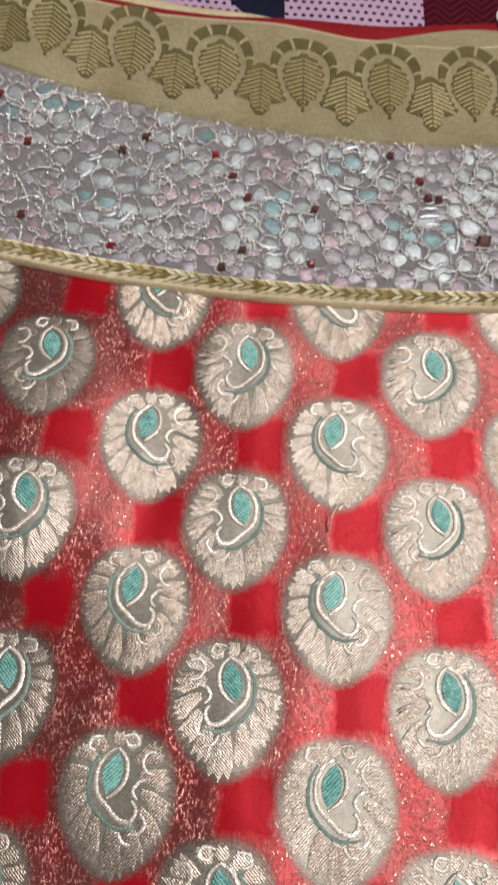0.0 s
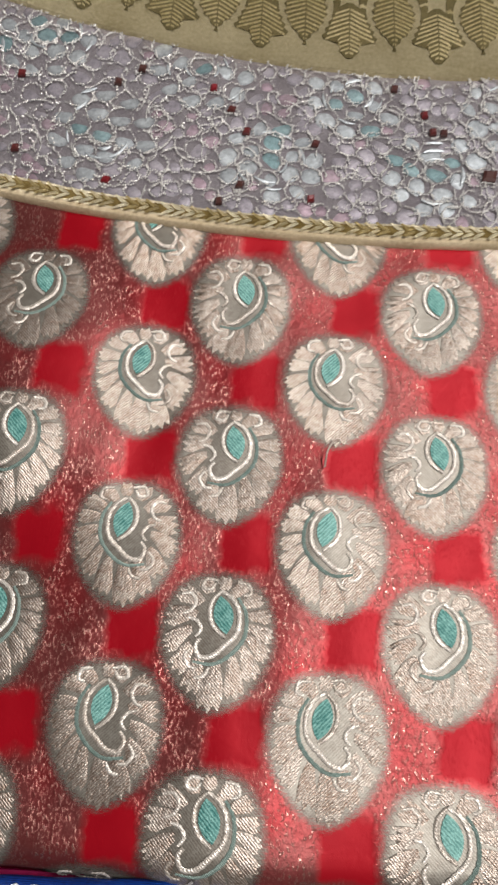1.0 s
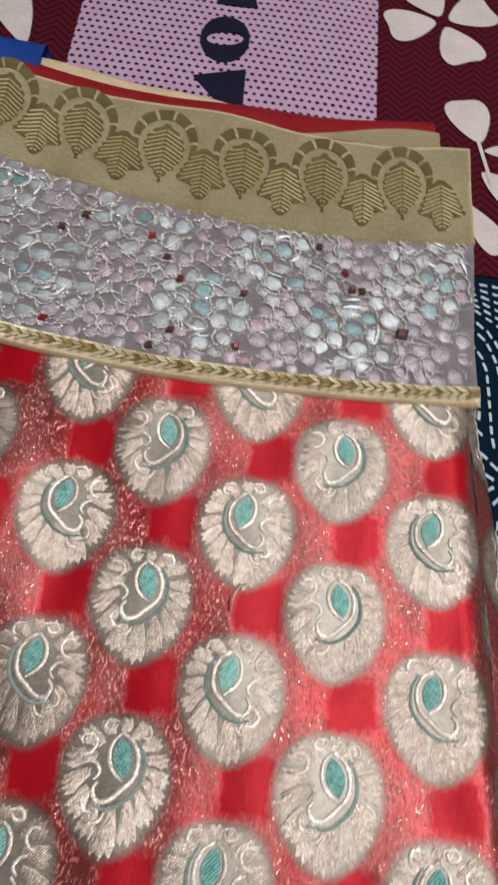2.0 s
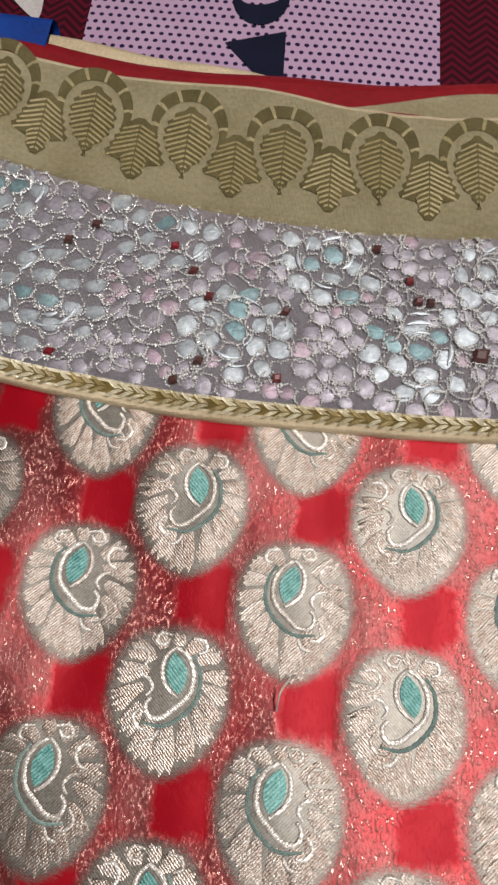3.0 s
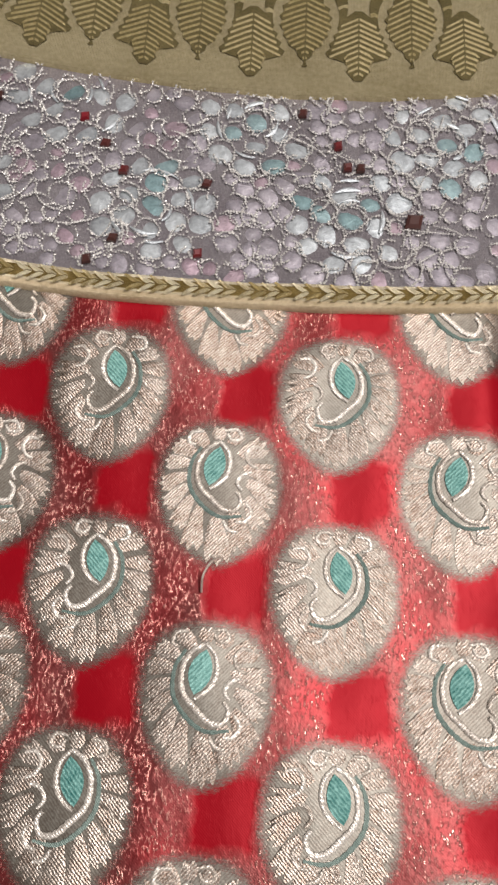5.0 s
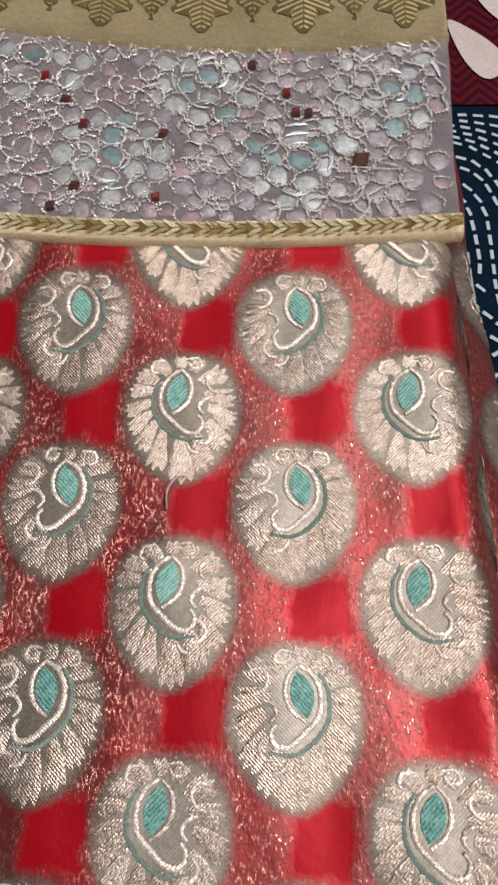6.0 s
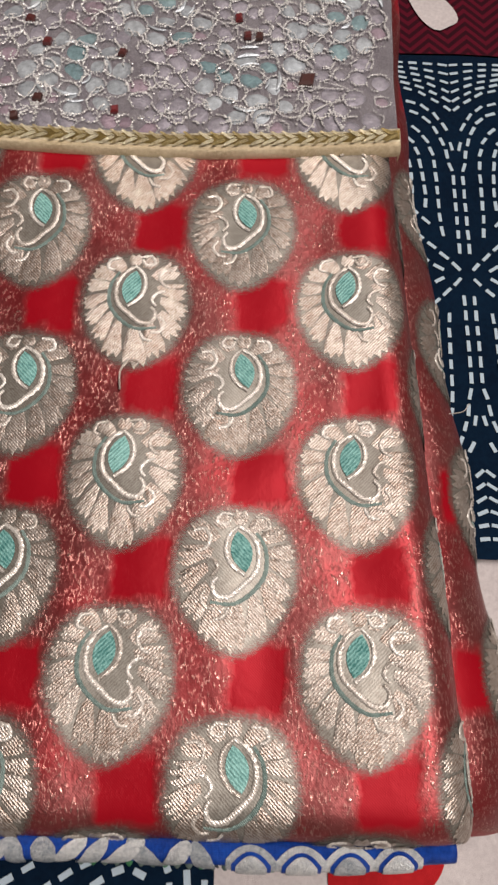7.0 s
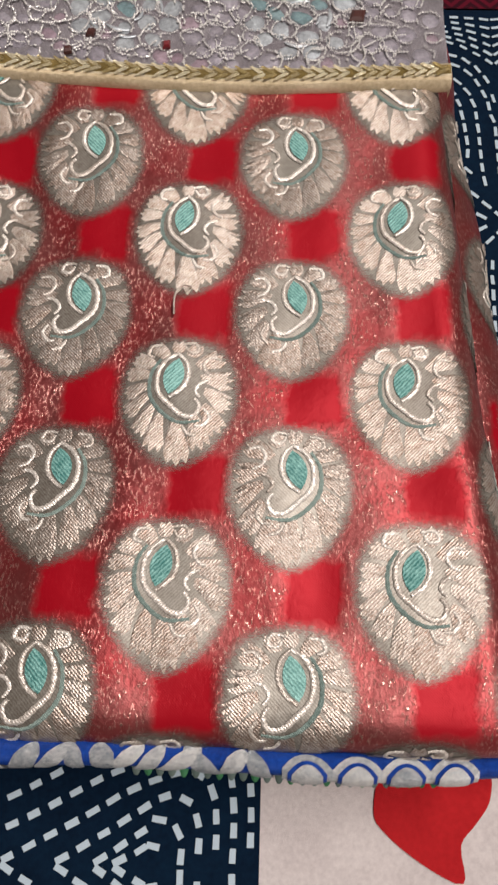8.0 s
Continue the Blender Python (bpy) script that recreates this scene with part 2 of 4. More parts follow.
def maroon_print():
    """Maroon cotton with darker zigzag bands."""
    m, nt, b = material("maroon_zigzag_cotton", 0.9)
    co = coords(nt)
    sep = node(nt, "ShaderNodeSeparateXYZ", {0: co})
    zig = maths(nt, "PINGPONG", maths(nt, "ADD", sep.outputs[0], 0.0105), 0.009)
    f = maths(nt, "FRACT", maths(nt, "ADD", maths(nt, "DIVIDE", maths(nt, "ADD", sep.outputs[1], zig), 0.0054), 50.0))
    band = ramp(nt, maths(nt, "ABSOLUTE", maths(nt, "SUBTRACT", f, 0.5)), 0.22, 0.28)
    n1 = noise_tex(nt, co, 300.0, 3.0)
    c = mixed(nt, band, (0.022, 0.002, 0.006, 1), (0.095, 0.004, 0.014, 1))
    nt.links.new(mixed(nt, maths(nt, "MULTIPLY", n1, 0.4), c, (0.05, 0.004, 0.010, 1)), b.inputs["Base Color"])
    bumped(nt, b, noise_tex(nt, co, 1800.0, 2.0), 0.3, 0.0005)
    b.inputs["Specular IOR Level"].default_value = 0.12
    return m


def dotted_print():
    """Lilac cotton with rows of small dark dots."""
    m, nt, b = material("lilac_dotted_cotton", 0.9)
    co = coords(nt)
    sep = node(nt, "ShaderNodeSeparateXYZ", {0: co})
    px, py = 0.0046, 0.0052
    wob = noise_tex(nt, co, 400.0, 2.0)
    row = maths(nt, "DIVIDE", maths(nt, "ADD", sep.outputs[1], 1.0), py)
    odd = maths(nt, "MODULO", maths(nt, "FLOOR", row), 2.0)
    fx = maths(nt, "SUBTRACT", maths(nt, "FRACT", maths(nt, "ADD", maths(nt, "DIVIDE", maths(nt, "ADD", sep.outputs[0], 1.0), px), maths(nt, "MULTIPLY", odd, 0.5))), 0.5)
    fy = maths(nt, "SUBTRACT", maths(nt, "FRACT", row), 0.5)
    d = maths(nt, "SQRT", maths(nt, "ADD", maths(nt, "MULTIPLY", fx, fx), maths(nt, "MULTIPLY", maths(nt, "MULTIPLY", fy, fy), 1.3)))
    dot = ramp(nt, maths(nt, "ADD", d, maths(nt, "MULTIPLY", maths(nt, "SUBTRACT", wob, 0.5), 0.2)), 0.30, 0.24)
    base = mixed(nt, noise_tex(nt, co, 60.0, 3.0), (0.37, 0.23, 0.35, 1), (0.47, 0.33, 0.44, 1))
    nt.links.new(mixed(nt, dot, base, (0.020, 0.010, 0.045, 1)), b.inputs["Base Color"])
    bumped(nt, b, noise_tex(nt, co, 1800.0, 2.0), 0.3, 0.0005)
    b.inputs["Specular IOR Level"].default_value = 0.12
    return m


MAROON, LILAC = maroon_print(), dotted_print()

# ---- mesh helpers ----


def linked(name, verts, faces, mats, parent=None, label="", kind="", uv=None, smooth=True, slots=None):
    me = bpy.data.meshes.new(name)
    me.from_pydata([tuple(v) for v in verts], [], faces)
    for mt in mats if isinstance(mats, (list, tuple)) else [mats]:
        me.materials.append(mt)
    if uv is not None:
        layer = me.uv_layers.new(name="UVMap")
        flat = np.array([uv[l.vertex_index] for l in me.loops], dtype=np.float32)
        layer.data.foreach_set("uv", flat.ravel())
    if slots is not None:
        me.polygons.foreach_set("material_index", slots)
    me.polygons.foreach_set("use_smooth", [smooth] * len(me.polygons))
    me.update()
    ob = new(name, me)
    ob.parent = parent
    return tagged(ob, label=label, kind=kind)


def thing(name, label, category, group="", kind=""):
    return tagged(new(name), label, category, group, kind)


def grid_faces(nu, nv, off=0):
    return [(off + j * nu + i, off + j * nu + i + 1, off + (j + 1) * nu + i + 1, off + (j + 1) * nu + i) for j in range(nv - 1) for i in range(nu - 1)]


def sm(t):
    t = max(0.0, min(1.0, t))
    return t * t * (3 - 2 * t)


def bezier_path(points, n=6):
    """A smooth path through a few points."""
    out = []
    for i in range(len(points) - 1):
        p0, p1 = points[max(i - 1, 0)], points[i]
        p2, p3 = points[i + 1], points[min(i + 2, len(points) - 1)]
        for k in range(n):
            t = k / n
            out.append(tuple(0.5 * (2 * b + (c - a) * t + (2 * a - 5 * b + 4 * c - d) * t * t + (3 * b - a - 3 * c + d) * t ** 3) for a, b, c, d in zip(p0, p1, p2, p3)))
    return out + [points[-1]]


# ---- shapes of the folded cloth ----
TAU = 2 * math.pi
BOTTOM, BOTTOM_R = -0.0120, 0.0095


def hollow(x, y):
    """Height across the folded cloth: a shallow trough that rises to the folded edge; its far side swells, then sinks to the near end."""
    swell = sm((y - 0.055) / 0.05)
    z = 0.0570 + 0.75 * max(0.0, x - 0.045) ** 2 + 0.0095 * sm((0.002 - x) / 0.06) * swell
    # left side sunk below its measured height: a tilt added to darken it
    away = max(0.0, 0.045 - x)
    dip = 2.2 * min(away, 0.03) ** 2 + 0.132 * max(0.0, away - 0.03)
    return z - 1.3 * max(0.0, -0.04 - x) ** 2 - dip * (1 - 0.35 * swell)


def border_height(x, y):
    # the fall to the left is the same added tilt that dims the weave
    z = 0.0612 - 0.38 * max(0.0, 0.06 - x) ** 2 + 0.0008 * math.cos(TAU * (x + 0.012) / 0.128)
    return z + 0.0040 * sm((y - 0.20) / 0.06) + 0.010 * sm((y - 0.17) / 0.07) * sm((0.03 - x) / 0.10)


def top_height(x, y):
    f = sm((y - 0.125) / 0.065)
    z = hollow(x, y) * (1 - f) + border_height(x, y) * f
    return z + 0.0020 * noise.noise((x * 22 + 3, y * 16, 2.0)) + 0.0008 * noise.noise((x * 70, y * 55, 7.0))


def top_edge(y):
    return 0.1222 + 0.055 * max(0.0, min(0.205, 0.19 - y))


def low_edge(y):
    return 0.1278 + 0.096 * max(0.0, min(0.215, 0.205 - y)) + 0.0012 * math.sin(y * 95)


def upper_point(s, y):
    xe, r, yy = top_edge(y), 0.0105, max(y, BOTTOM)
    if s <= xe:
        x, z = s, top_height(s, yy)
    else:
        a = min((s - xe) / r, 3.0)
        x, z = xe + r * math.sin(a), top_height(xe, yy) - r * (1 - math.cos(a))
    if y < BOTTOM:
        a = min((BOTTOM - y) / BOTTOM_R, 3.0)
        return Vector((x, BOTTOM - BOTTOM_R * math.sin(a), z - BOTTOM_R * (1 - math.cos(a))))
    return Vector((x, y, z))


LOW_BOTTOM, LOW_R = -0.006, 0.020


def lower_point(s, y):
    xe, r = low_edge(y), LOW_R
    top = 0.0415 + 0.0015 * noise.noise((s * 25, y * 18, 9.0))
    if s <= xe:
        x, z = s, top
    else:
        a = min((s - xe) / r, 3.0)
        x, z = xe + r * math.sin(a), top - r * (1 - math.cos(a))
    if y < LOW_BOTTOM:
        a = min((LOW_BOTTOM - y) / r, 2.9)
        return Vector((x, LOW_BOTTOM - r * math.sin(a), max(0.001, z - r * (1 - math.cos(a)))))
    return Vector((x, y, z))


def flat_point(s, y):
    return Vector((s, y, top_height(min(s, 0.128), y)))


def lifted(point, s, y, h):
    e = 0.0008
    p = point(s, y)
    n = (point(s + e, y) - point(s - e, y)).cross(point(s, y + e) - point(s, y - e))
    if n.length < 1e-12:
        n = Vector((0, 0, 1))
    return p + n.normalized() * h


def lace_low(x):
    return 0.1791 + 0.62 * (x - 0.052) ** 2 - 0.63 * (top_height(min(x, 0.128), 0.178) + 0.003 - 0.060)


def lace_high(x):
    return lace_low(x) + 0.0064


def gold_low(x):
    return 0.2500 + 1.15 * (x - 0.066) ** 2 - 1.0 * (top_height(min(x, 0.128), 0.253) + 0.003 - 0.065)


def gold_high(x):
    y = 0.3065 - 0.0065 * sm((x - 0.02) / 0.05) + 0.006 * sm((x - 0.09) / 0.05) + 0.010 * sm((-0.01 - x) / 0.08)
    return y - 1.2 * (top_height(min(x, 0.128), 0.305) + 0.003 - 0.065)


# ---- room ----


def box(name, lo, hi, mat, label, category=""):
    verts = [(x, y, z) for x in (lo[0], hi[0]) for y in (lo[1], hi[1]) for z in (lo[2], hi[2])]
    faces = [(0, 1, 3, 2), (4, 6, 7, 5), (0, 4, 5, 1), (2, 3, 7, 6), (0, 2, 6, 4), (1, 5, 7, 3)]
    return tagged(linked(name, verts, faces, mat, smooth=False), label, category, kind="structure")


box("floor", (-1.8, -1.7, -0.60), (2.0, 2.2, -0.50), FLOOR, "plain grey cement floor of the room", "floor")
box("ceiling", (-1.8, -1.7, 2.20), (2.0, 2.2, 2.30), CEILING, "plain greyish painted room ceiling", "ceiling")
box("wall_north", (-1.8, 2.2, -0.60), (2.0, 2.32, 2.30), WALL, "plain dull painted room wall", "wall")
box("wall_south", (-1.8, -1.82, -0.60), (2.0, -1.7, 2.30), WALL, "plain dull painted room wall", "wall")
box("wall_west", (-1.92, -1.82, -0.60), (-1.8, 2.32, 2.30), WALL, "plain dull painted room wall", "wall")
# unseen; made pale so that the sari's right side reflects it
box("wall_east", (2.0, -1.82, -0.60), (2.12, 2.32, 2.30), WALL_BOUNCE, "unseen room wall, made pale cream to bounce light", "wall")

# ---- bed and printed bedsheet ----


def sheet_z(x, y):
    return 0.0014 * noise.noise((x * 9, y * 9, 4.0)) + 0.0008 * noise.noise((x * 30, y * 24, 1.0)) - 0.0008


def rounded_box(name, lo, hi, r, mat, parent, label=""):
    bm = bmesh.new()
    bmesh.ops.create_cube(bm, size=1.0)
    for v in bm.verts:
        v.co = Vector([lo[i] + (hi[i] - lo[i]) * (v.co[i] + 0.5) for i in range(3)])
    bmesh.ops.bevel(bm, geom=bm.edges[:], offset=r, segments=3, affect="EDGES")
    me = bpy.data.meshes.new(name)
    bm.to_mesh(me)
    bm.free()
    me.materials.append(mat)
    ob = new(name, me)
    ob.parent = parent
    return tagged(ob, label)


bed = thing("bed", "low bed with a thick mattress under the printed sheet", "bed")
rounded_box("mattress", (-0.75, -0.62, -0.20), (0.78, 1.25, -0.006), 0.03, WHITE, bed)
rounded_box("bed_base", (-0.77, -0.64, -0.50), (0.80, 1.27, -0.20), 0.01, FLOOR, bed)

bedsheet = thing("bedsheet", "cotton bedsheet printed with navy, maroon, lilac and white patchwork", "bedsheet")


def sheet_patch(name, x0, x1, y0, y1, mat, h, parent, label="", step=0.012):
    nu, nv = max(2, int((x1 - x0) / step) + 1), max(2, int((y1 - y0) / step) + 1)
    verts = []
    for j in range(nv):
        for i in range(nu):
            x, y = x0 + (x1 - x0) * i / (nu - 1), y0 + (y1 - y0) * j / (nv - 1)
            verts.append((x, y, sheet_z(x, y) + h))
    return linked(name, verts, grid_faces(nu, nv), mat, parent, label)


def sheet_shape(name, outline, mat, h, parent, label=""):
    """A flat printed shape: a fan from its middle, laid on the sheet."""
    cx, cy = sum(p[0] for p in outline) / len(outline), sum(p[1] for p in outline) / len(outline)
    verts = [(cx, cy, sheet_z(cx, cy) + h)]
    n = len(outline)
    for f in (0.5, 1.0):
        verts += [(cx + (x - cx) * f, cy + (y - cy) * f, sheet_z(cx + (x - cx) * f, cy + (y - cy) * f) + h) for x, y in outline]
    faces = [(0, 1 + i, 1 + (i + 1) % n) for i in range(n)]
    faces += [(1 + i, 1 + n + i, 1 + n + (i + 1) % n, 1 + (i + 1) % n) for i in range(n)]
    return linked(name, verts, faces, mat, parent, label)


sheet_patch("base_cloth", -0.76, 0.79, -0.63, 1.26, WHITE, -0.0040, bedsheet, "white cotton ground", 0.02)
maroon = sheet_patch("maroon_panel", -0.40, 0.45, 0.2915, 0.80, MAROON, 0.0, bedsheet, "maroon zigzag panel")
navy = sheet_patch("navy_panel", 0.085, 0.268, 0.0575, 0.2905, NAVY, 0.0, bedsheet, "navy panel with dashed print")
navy_low = sheet_patch("navy_panel", -0.105, 0.0795, -0.30, 0.02, NAVY, 0.0, bedsheet, "navy panel with dashed print")
lilac = sheet_patch("lilac_panel", -0.0705, 0.1090, 0.34, 0.56, LILAC, 0.0012, bedsheet, "lilac dotted panel")


dash_me = bpy.data.meshes.new("dash")
dash_me.from_pydata([(-0.5, -0.47, 0), (0.5, -0.5, 0), (0.5, 0.5, 0), (-0.5, 0.47, 0)], [], [(0, 1, 2, 3)])
dash_me.materials.append(DASH)


def dash_line(points, parent, length=0.0044, gap=0.0029, width=0.0014, inside=None, start=0.0):
    """Printed dashes in a row along a polyline."""
    pts = [Vector((p[0], p[1])) for p in points]
    lengths = [(b - a).length for a, b in zip(pts, pts[1:])]

    def along(d):
        for a, b, l in zip(pts, pts[1:], lengths):
            if d <= l or b is pts[-1]:
                return a + (b - a) * (d / l if l else 0), (b - a).normalized()
            d -= l

    d = start
    while d + length < sum(lengths):
        p, way = along(d + length / 2)
        if inside is None or inside(p.x, p.y):
            ob = new("dash", dash_me)
            ob.parent = parent
            ob.matrix_local = pose(p.x, p.y, sheet_z(p.x, p.y) + 0.0007, 0, 0, math.degrees(math.atan2(way.y, way.x)) + random.uniform(-3, 3)) @ Matrix.Diagonal((length * random.uniform(0.88, 1.08), width * random.uniform(0.9, 1.08), 1, 1))
        d += length + gap


def dashed_panel(xc, yc, half_x, half_y, parent):
    """Nested loops of dashes that meet in a star in the panel's middle, mirrored four ways."""
    def inside(x, y):
        return 0.142 < x < 0.222 and abs(y - yc) < half_y
    # half of each loop, out and up from the middle, in millimetres
    loops = [
        [(2.1, 10), (2.1, 50), (3.3, 54), (4.5, 62), (7, 70), (10.5, 77), (15.5, 81.5), (22, 84), (40, 87)],
        [(8.6, 18), (9.4, 25), (9.8, 52), (10.6, 60), (12.8, 67), (16, 72), (20, 75.5), (27, 77.5), (40, 78)],
        [(15.4, 31.5), (14.9, 38), (15.6, 48), (17, 60), (19, 66), (23, 70), (30, 72), (40, 72)],
        [(20.6, 38), (20.6, 51), (21.6, 59), (24, 64), (30, 66), (40, 66)],
        [(26, 44), (26.4, 54), (29, 58.5), (40, 60)],
        [(2.4, 66), (1.0, 60.5), (0.6, 55.5)],
        [(3, 72.5), (5.4, 77), (8.2, 81.5), (13.5, 86.3), (19.5, 88.3), (28, 90), (40, 91)],
        [(2.6, 2), (5.6, 5.2), (8.2, 7.8), (13.5, 13.0), (19, 18), (36, 33)],
        [(14, 23.5), (19, 28.5), (36, 44)],
        [(9.6, 1.8), (13, 3.8), (17, 6.8), (24, 12.5), (36, 22)],
        [(17, 1.4), (22, 3.6), (36, 11)],
    ]
    for sx in (-1, 1):
        for sy in (-1, 1):
            for loop in loops:
                dash_line([(xc + sx * a / 1000, yc + sy * b / 1000) for a, b in loop], parent, length=0.0045, gap=0.0023, width=0.0015, inside=inside)
            for k in range(6):
                y0, rise = 0.0835 + 0.0052 * k, 0.0130 - 0.0023 * k
                pts = [(xc + sx * 0.0004, yc + sy * y0), (xc + sx * 0.006, yc + sy * (y0 + rise * 0.36)), (xc + sx * 0.013, yc + sy * (y0 + rise * 0.74)), (xc + sx * 0.022, yc + sy * (y0 + rise)), (xc + sx * 0.05, yc + sy * (y0 + rise * 1.05))]
                dash_line(pts, parent, length=0.0042, gap=0.0026, width=0.0014, inside=inside, start=0.0)


dashed_panel(0.1770, 0.1745, 0.088, 0.112, navy)


def teardrop_panel(x0, cy, parent):
    """Nested dashed teardrops: straight towards the panel's edge, tapering away from it."""
    def inside(x, y):
        return -0.07 < x < 0.0780 and -0.12 < y < -0.02
    for k in range(6):
        right, high, long = x0 + 0.0053 * k, 0.0060 + 0.0068 * k, (0.016, 0.027, 0.044, 0.066, 0.090, 0.115)[k]
        half = [(-long, 0.0), (-0.66 * long, 0.44 * high), (-0.40 * long, 0.80 * high), (-0.0076 - 0.0008 * k, high), (-0.0025, 0.86 * high), (0.0, 0.50 * high), (0.0, 0.0)]
        for side in (1, -1):
            dash_line([(right + a, cy + side * b) for a, b in bezier_path(half, 6)], parent, length=0.0042, gap=0.0028, width=0.0021, inside=inside, start=0.0010)


teardrop_panel(0.0500, -0.0605, navy_low)


def leaf_outline(x, y, length, width, turn, notch=0.0, n=28):
    """A heart-like petal: point at (x, y), round end away from it."""
    pts = []
    for i in range(n):
        a = TAU * i / n
        u = 0.5 - 0.5 * math.cos(a)
        w = math.sin(a) * (0.35 + 0.65 * u) * width / 2 * 1.1
        l = length * (u - notch * max(0.0, math.cos(a + math.pi)) ** 8)
        pts.append((x + l * math.cos(turn) - w * math.sin(turn), y + l * math.sin(turn) + w * math.cos(turn)))
    return pts


for i, a in enumerate((0.55, 2.05, 3.45, 5.15)):
    sheet_shape("white_petal", leaf_outline(0.151 + 0.005 * math.cos(a), 0.484 + 0.005 * math.sin(a), 0.036, 0.036, a, 0.12), WHITE, 0.0009, maroon, "white printed petal")
for x, y, l, w, a in ((0.1705, 0.385, 0.036, 0.034, 1.85), (0.173, 0.379, 0.032, 0.017, 0.12), (0.171, 0.363, 0.036, 0.026, -0.72), (0.159, 0.340, 0.042, 0.021, -1.02), (-0.096, 0.410, 0.060, 0.030, 2.0)):
    sheet_shape("white_petal", leaf_outline(x, y, l, w, a, 0.08), WHITE, 0.0009, maroon, "white printed petal")
for p, q in (((0.1690, 0.388), (0.1765, 0.352)),):
    d = (Vector(q) - Vector(p)).normalized() * 0.0011
    sheet_shape("pale_stem", [(p[0] - d.y, p[1] + d.x), (q[0] - d.y, q[1] + d.x), (q[0] + d.y, q[1] - d.x), (p[0] + d.y, p[1] - d.x)], WHITE, 0.0012, maroon, "pale printed stem")


def glyph_ring(cx, cy, a, b, inner):
    n, verts, faces = 36, [], []
    for i in range(n):
        t = TAU * i / n
        for f in (1.0, inner):
            x, y = cx + a * (f if f == 1 else 0.74) * math.cos(t), cy + b * (f if f == 1 else 0.30) * math.sin(t + (0.0 if f == 1 else 0.25))
            verts.append((x, y, sheet_z(x, y) + 0.0019))
    for i in range(n):
        j = (i + 1) % n
        faces.append((2 * i, 2 * j, 2 * j + 1, 2 * i + 1))
    linked("round_mark", verts, faces, INK, lilac, "dark navy printed mark")


glyph_ring(0.0165, 0.4375, 0.0148, 0.0200, 0.42)
sheet_shape("wedge_mark", [(0.001, 0.404), (0.031, 0.414), (0.032, 0.380), (0.022, 0.380)], INK, 0.0019, lilac, "dark navy printed mark")
sheet_shape("wedge_mark", [(0.008, 0.468), (0.012, 0.500), (0.030, 0.484), (0.034, 0.468)], INK, 0.0019, lilac, "dark navy printed mark")
heart = [(0.118, -0.030), (0.1155, -0.044), (0.1185, -0.050), (0.130, -0.0585), (0.1425, -0.0635), (0.1425, -0.053), (0.1475, -0.047), (0.1525, -0.040), (0.1530, -0.030), (0.146, -0.018), (0.130, -0.016)]
heart = bezier_path(heart + heart[:1], 4)[:-1]
sheet_shape("red_heart_print", heart, PRINT_RED, -0.0030, bedsheet, "red printed heart shape")
sheet_shape("tan_print_shape", leaf_outline(0.160, -0.076, 0.04, 0.016, 0.9), TAN, -0.0030, bedsheet, "tan printed shape")

# ---- the folded sari ----
sari = thing("folded_sari", "folded red brocade sari with silver flowers and a gold sequinned border", "sari")


def edged_cloth(name, point, edge, r, y0, y1, mat, label, turn=2.9, x0=-0.17, step=0.0026):
    nu, nv, nr = int((0.13 - x0) / step), int((y1 - y0) / step), 12
    verts, uv = [], []
    for j in range(nv + 1):
        y = y0 + (y1 - y0) * j / nv
        xe = edge(y)
        row = [x0 + (xe - x0) * i / nu for i in range(nu)] + [xe + r * turn * i / nr for i in range(nr + 1)]
        for s in row:
            verts.append(point(s, y))
            uv.append((s, y))
    return linked(name, verts, grid_faces(nu + nr + 1, nv + 1), mat, sari, label, uv=uv)


body = edged_cloth("upper_fold", upper_point, top_edge, 0.0105, BOTTOM - 2.9 * BOTTOM_R, 0.300, RED, "red brocade folded over at its edges")
under = edged_cloth("lower_fold", lower_point, low_edge, LOW_R, LOW_BOTTOM - 2.8 * LOW_R, 0.318, RED, "red brocade under layers")


def back_fold(name, x0, x1, y0, top, z, r, mat, label="", wave=0.0):
    """A folded layer that shows beyond the gold border: flat, with a rounded far edge."""
    nu, verts = 60, []
    prof = [(-1.0, 0.0)] + [(math.sin(a), math.cos(a) - 1) for a in [i * 3.0 / 10 for i in range(11)]]
    for i in range(nu + 1):
        x = x0 + (x1 - x0) * i / nu
        yt, zz = top(x), z + wave * noise.noise((x * 20, z * 90, 5.0))
        for k, (py, pz) in enumerate(prof):
            verts.append((x, y0 if k == 0 else yt - r + r * py, zz + r * pz))
    n = len(prof)
    faces = [(i * n + k, (i + 1) * n + k, (i + 1) * n + k + 1, i * n + k + 1) for i in range(nu) for k in range(n - 1)]
    return linked(name, verts, faces, mat, sari, label)


back_fold("gold_back_fold", -0.17, 0.1235, 0.290, lambda x: 0.3085 + 0.0145 * sm((x - 0.03) / 0.09) + 0.010 * sm((-0.01 - x) / 0.08), 0.0590, 0.006, GOLD_CLOTH, "gold tissue layer folded behind", 0.002)
back_fold("red_back_fold", -0.17, 0.1250, 0.290, lambda x: 0.3370 + 0.012 * (x - 0.04) ** 2 / 0.01 * 0.06 + 0.006 * sm((x - 0.05) / 0.08) + 0.009 * sm((-0.02 - x) / 0.06), 0.0505, 0.012, FOLD_RED, "plain red silk layer", 0.002)
back_fold("pale_back_fold", -0.17, 0.07, 0.300, lambda x: 0.3435 + 0.009 * sm((-0.01 - x) / 0.06) - 0.012 * sm((x + 0.01) / 0.08), 0.0435, 0.004, GOLD_PALE, "pale gold edge of a layer", 0.002)
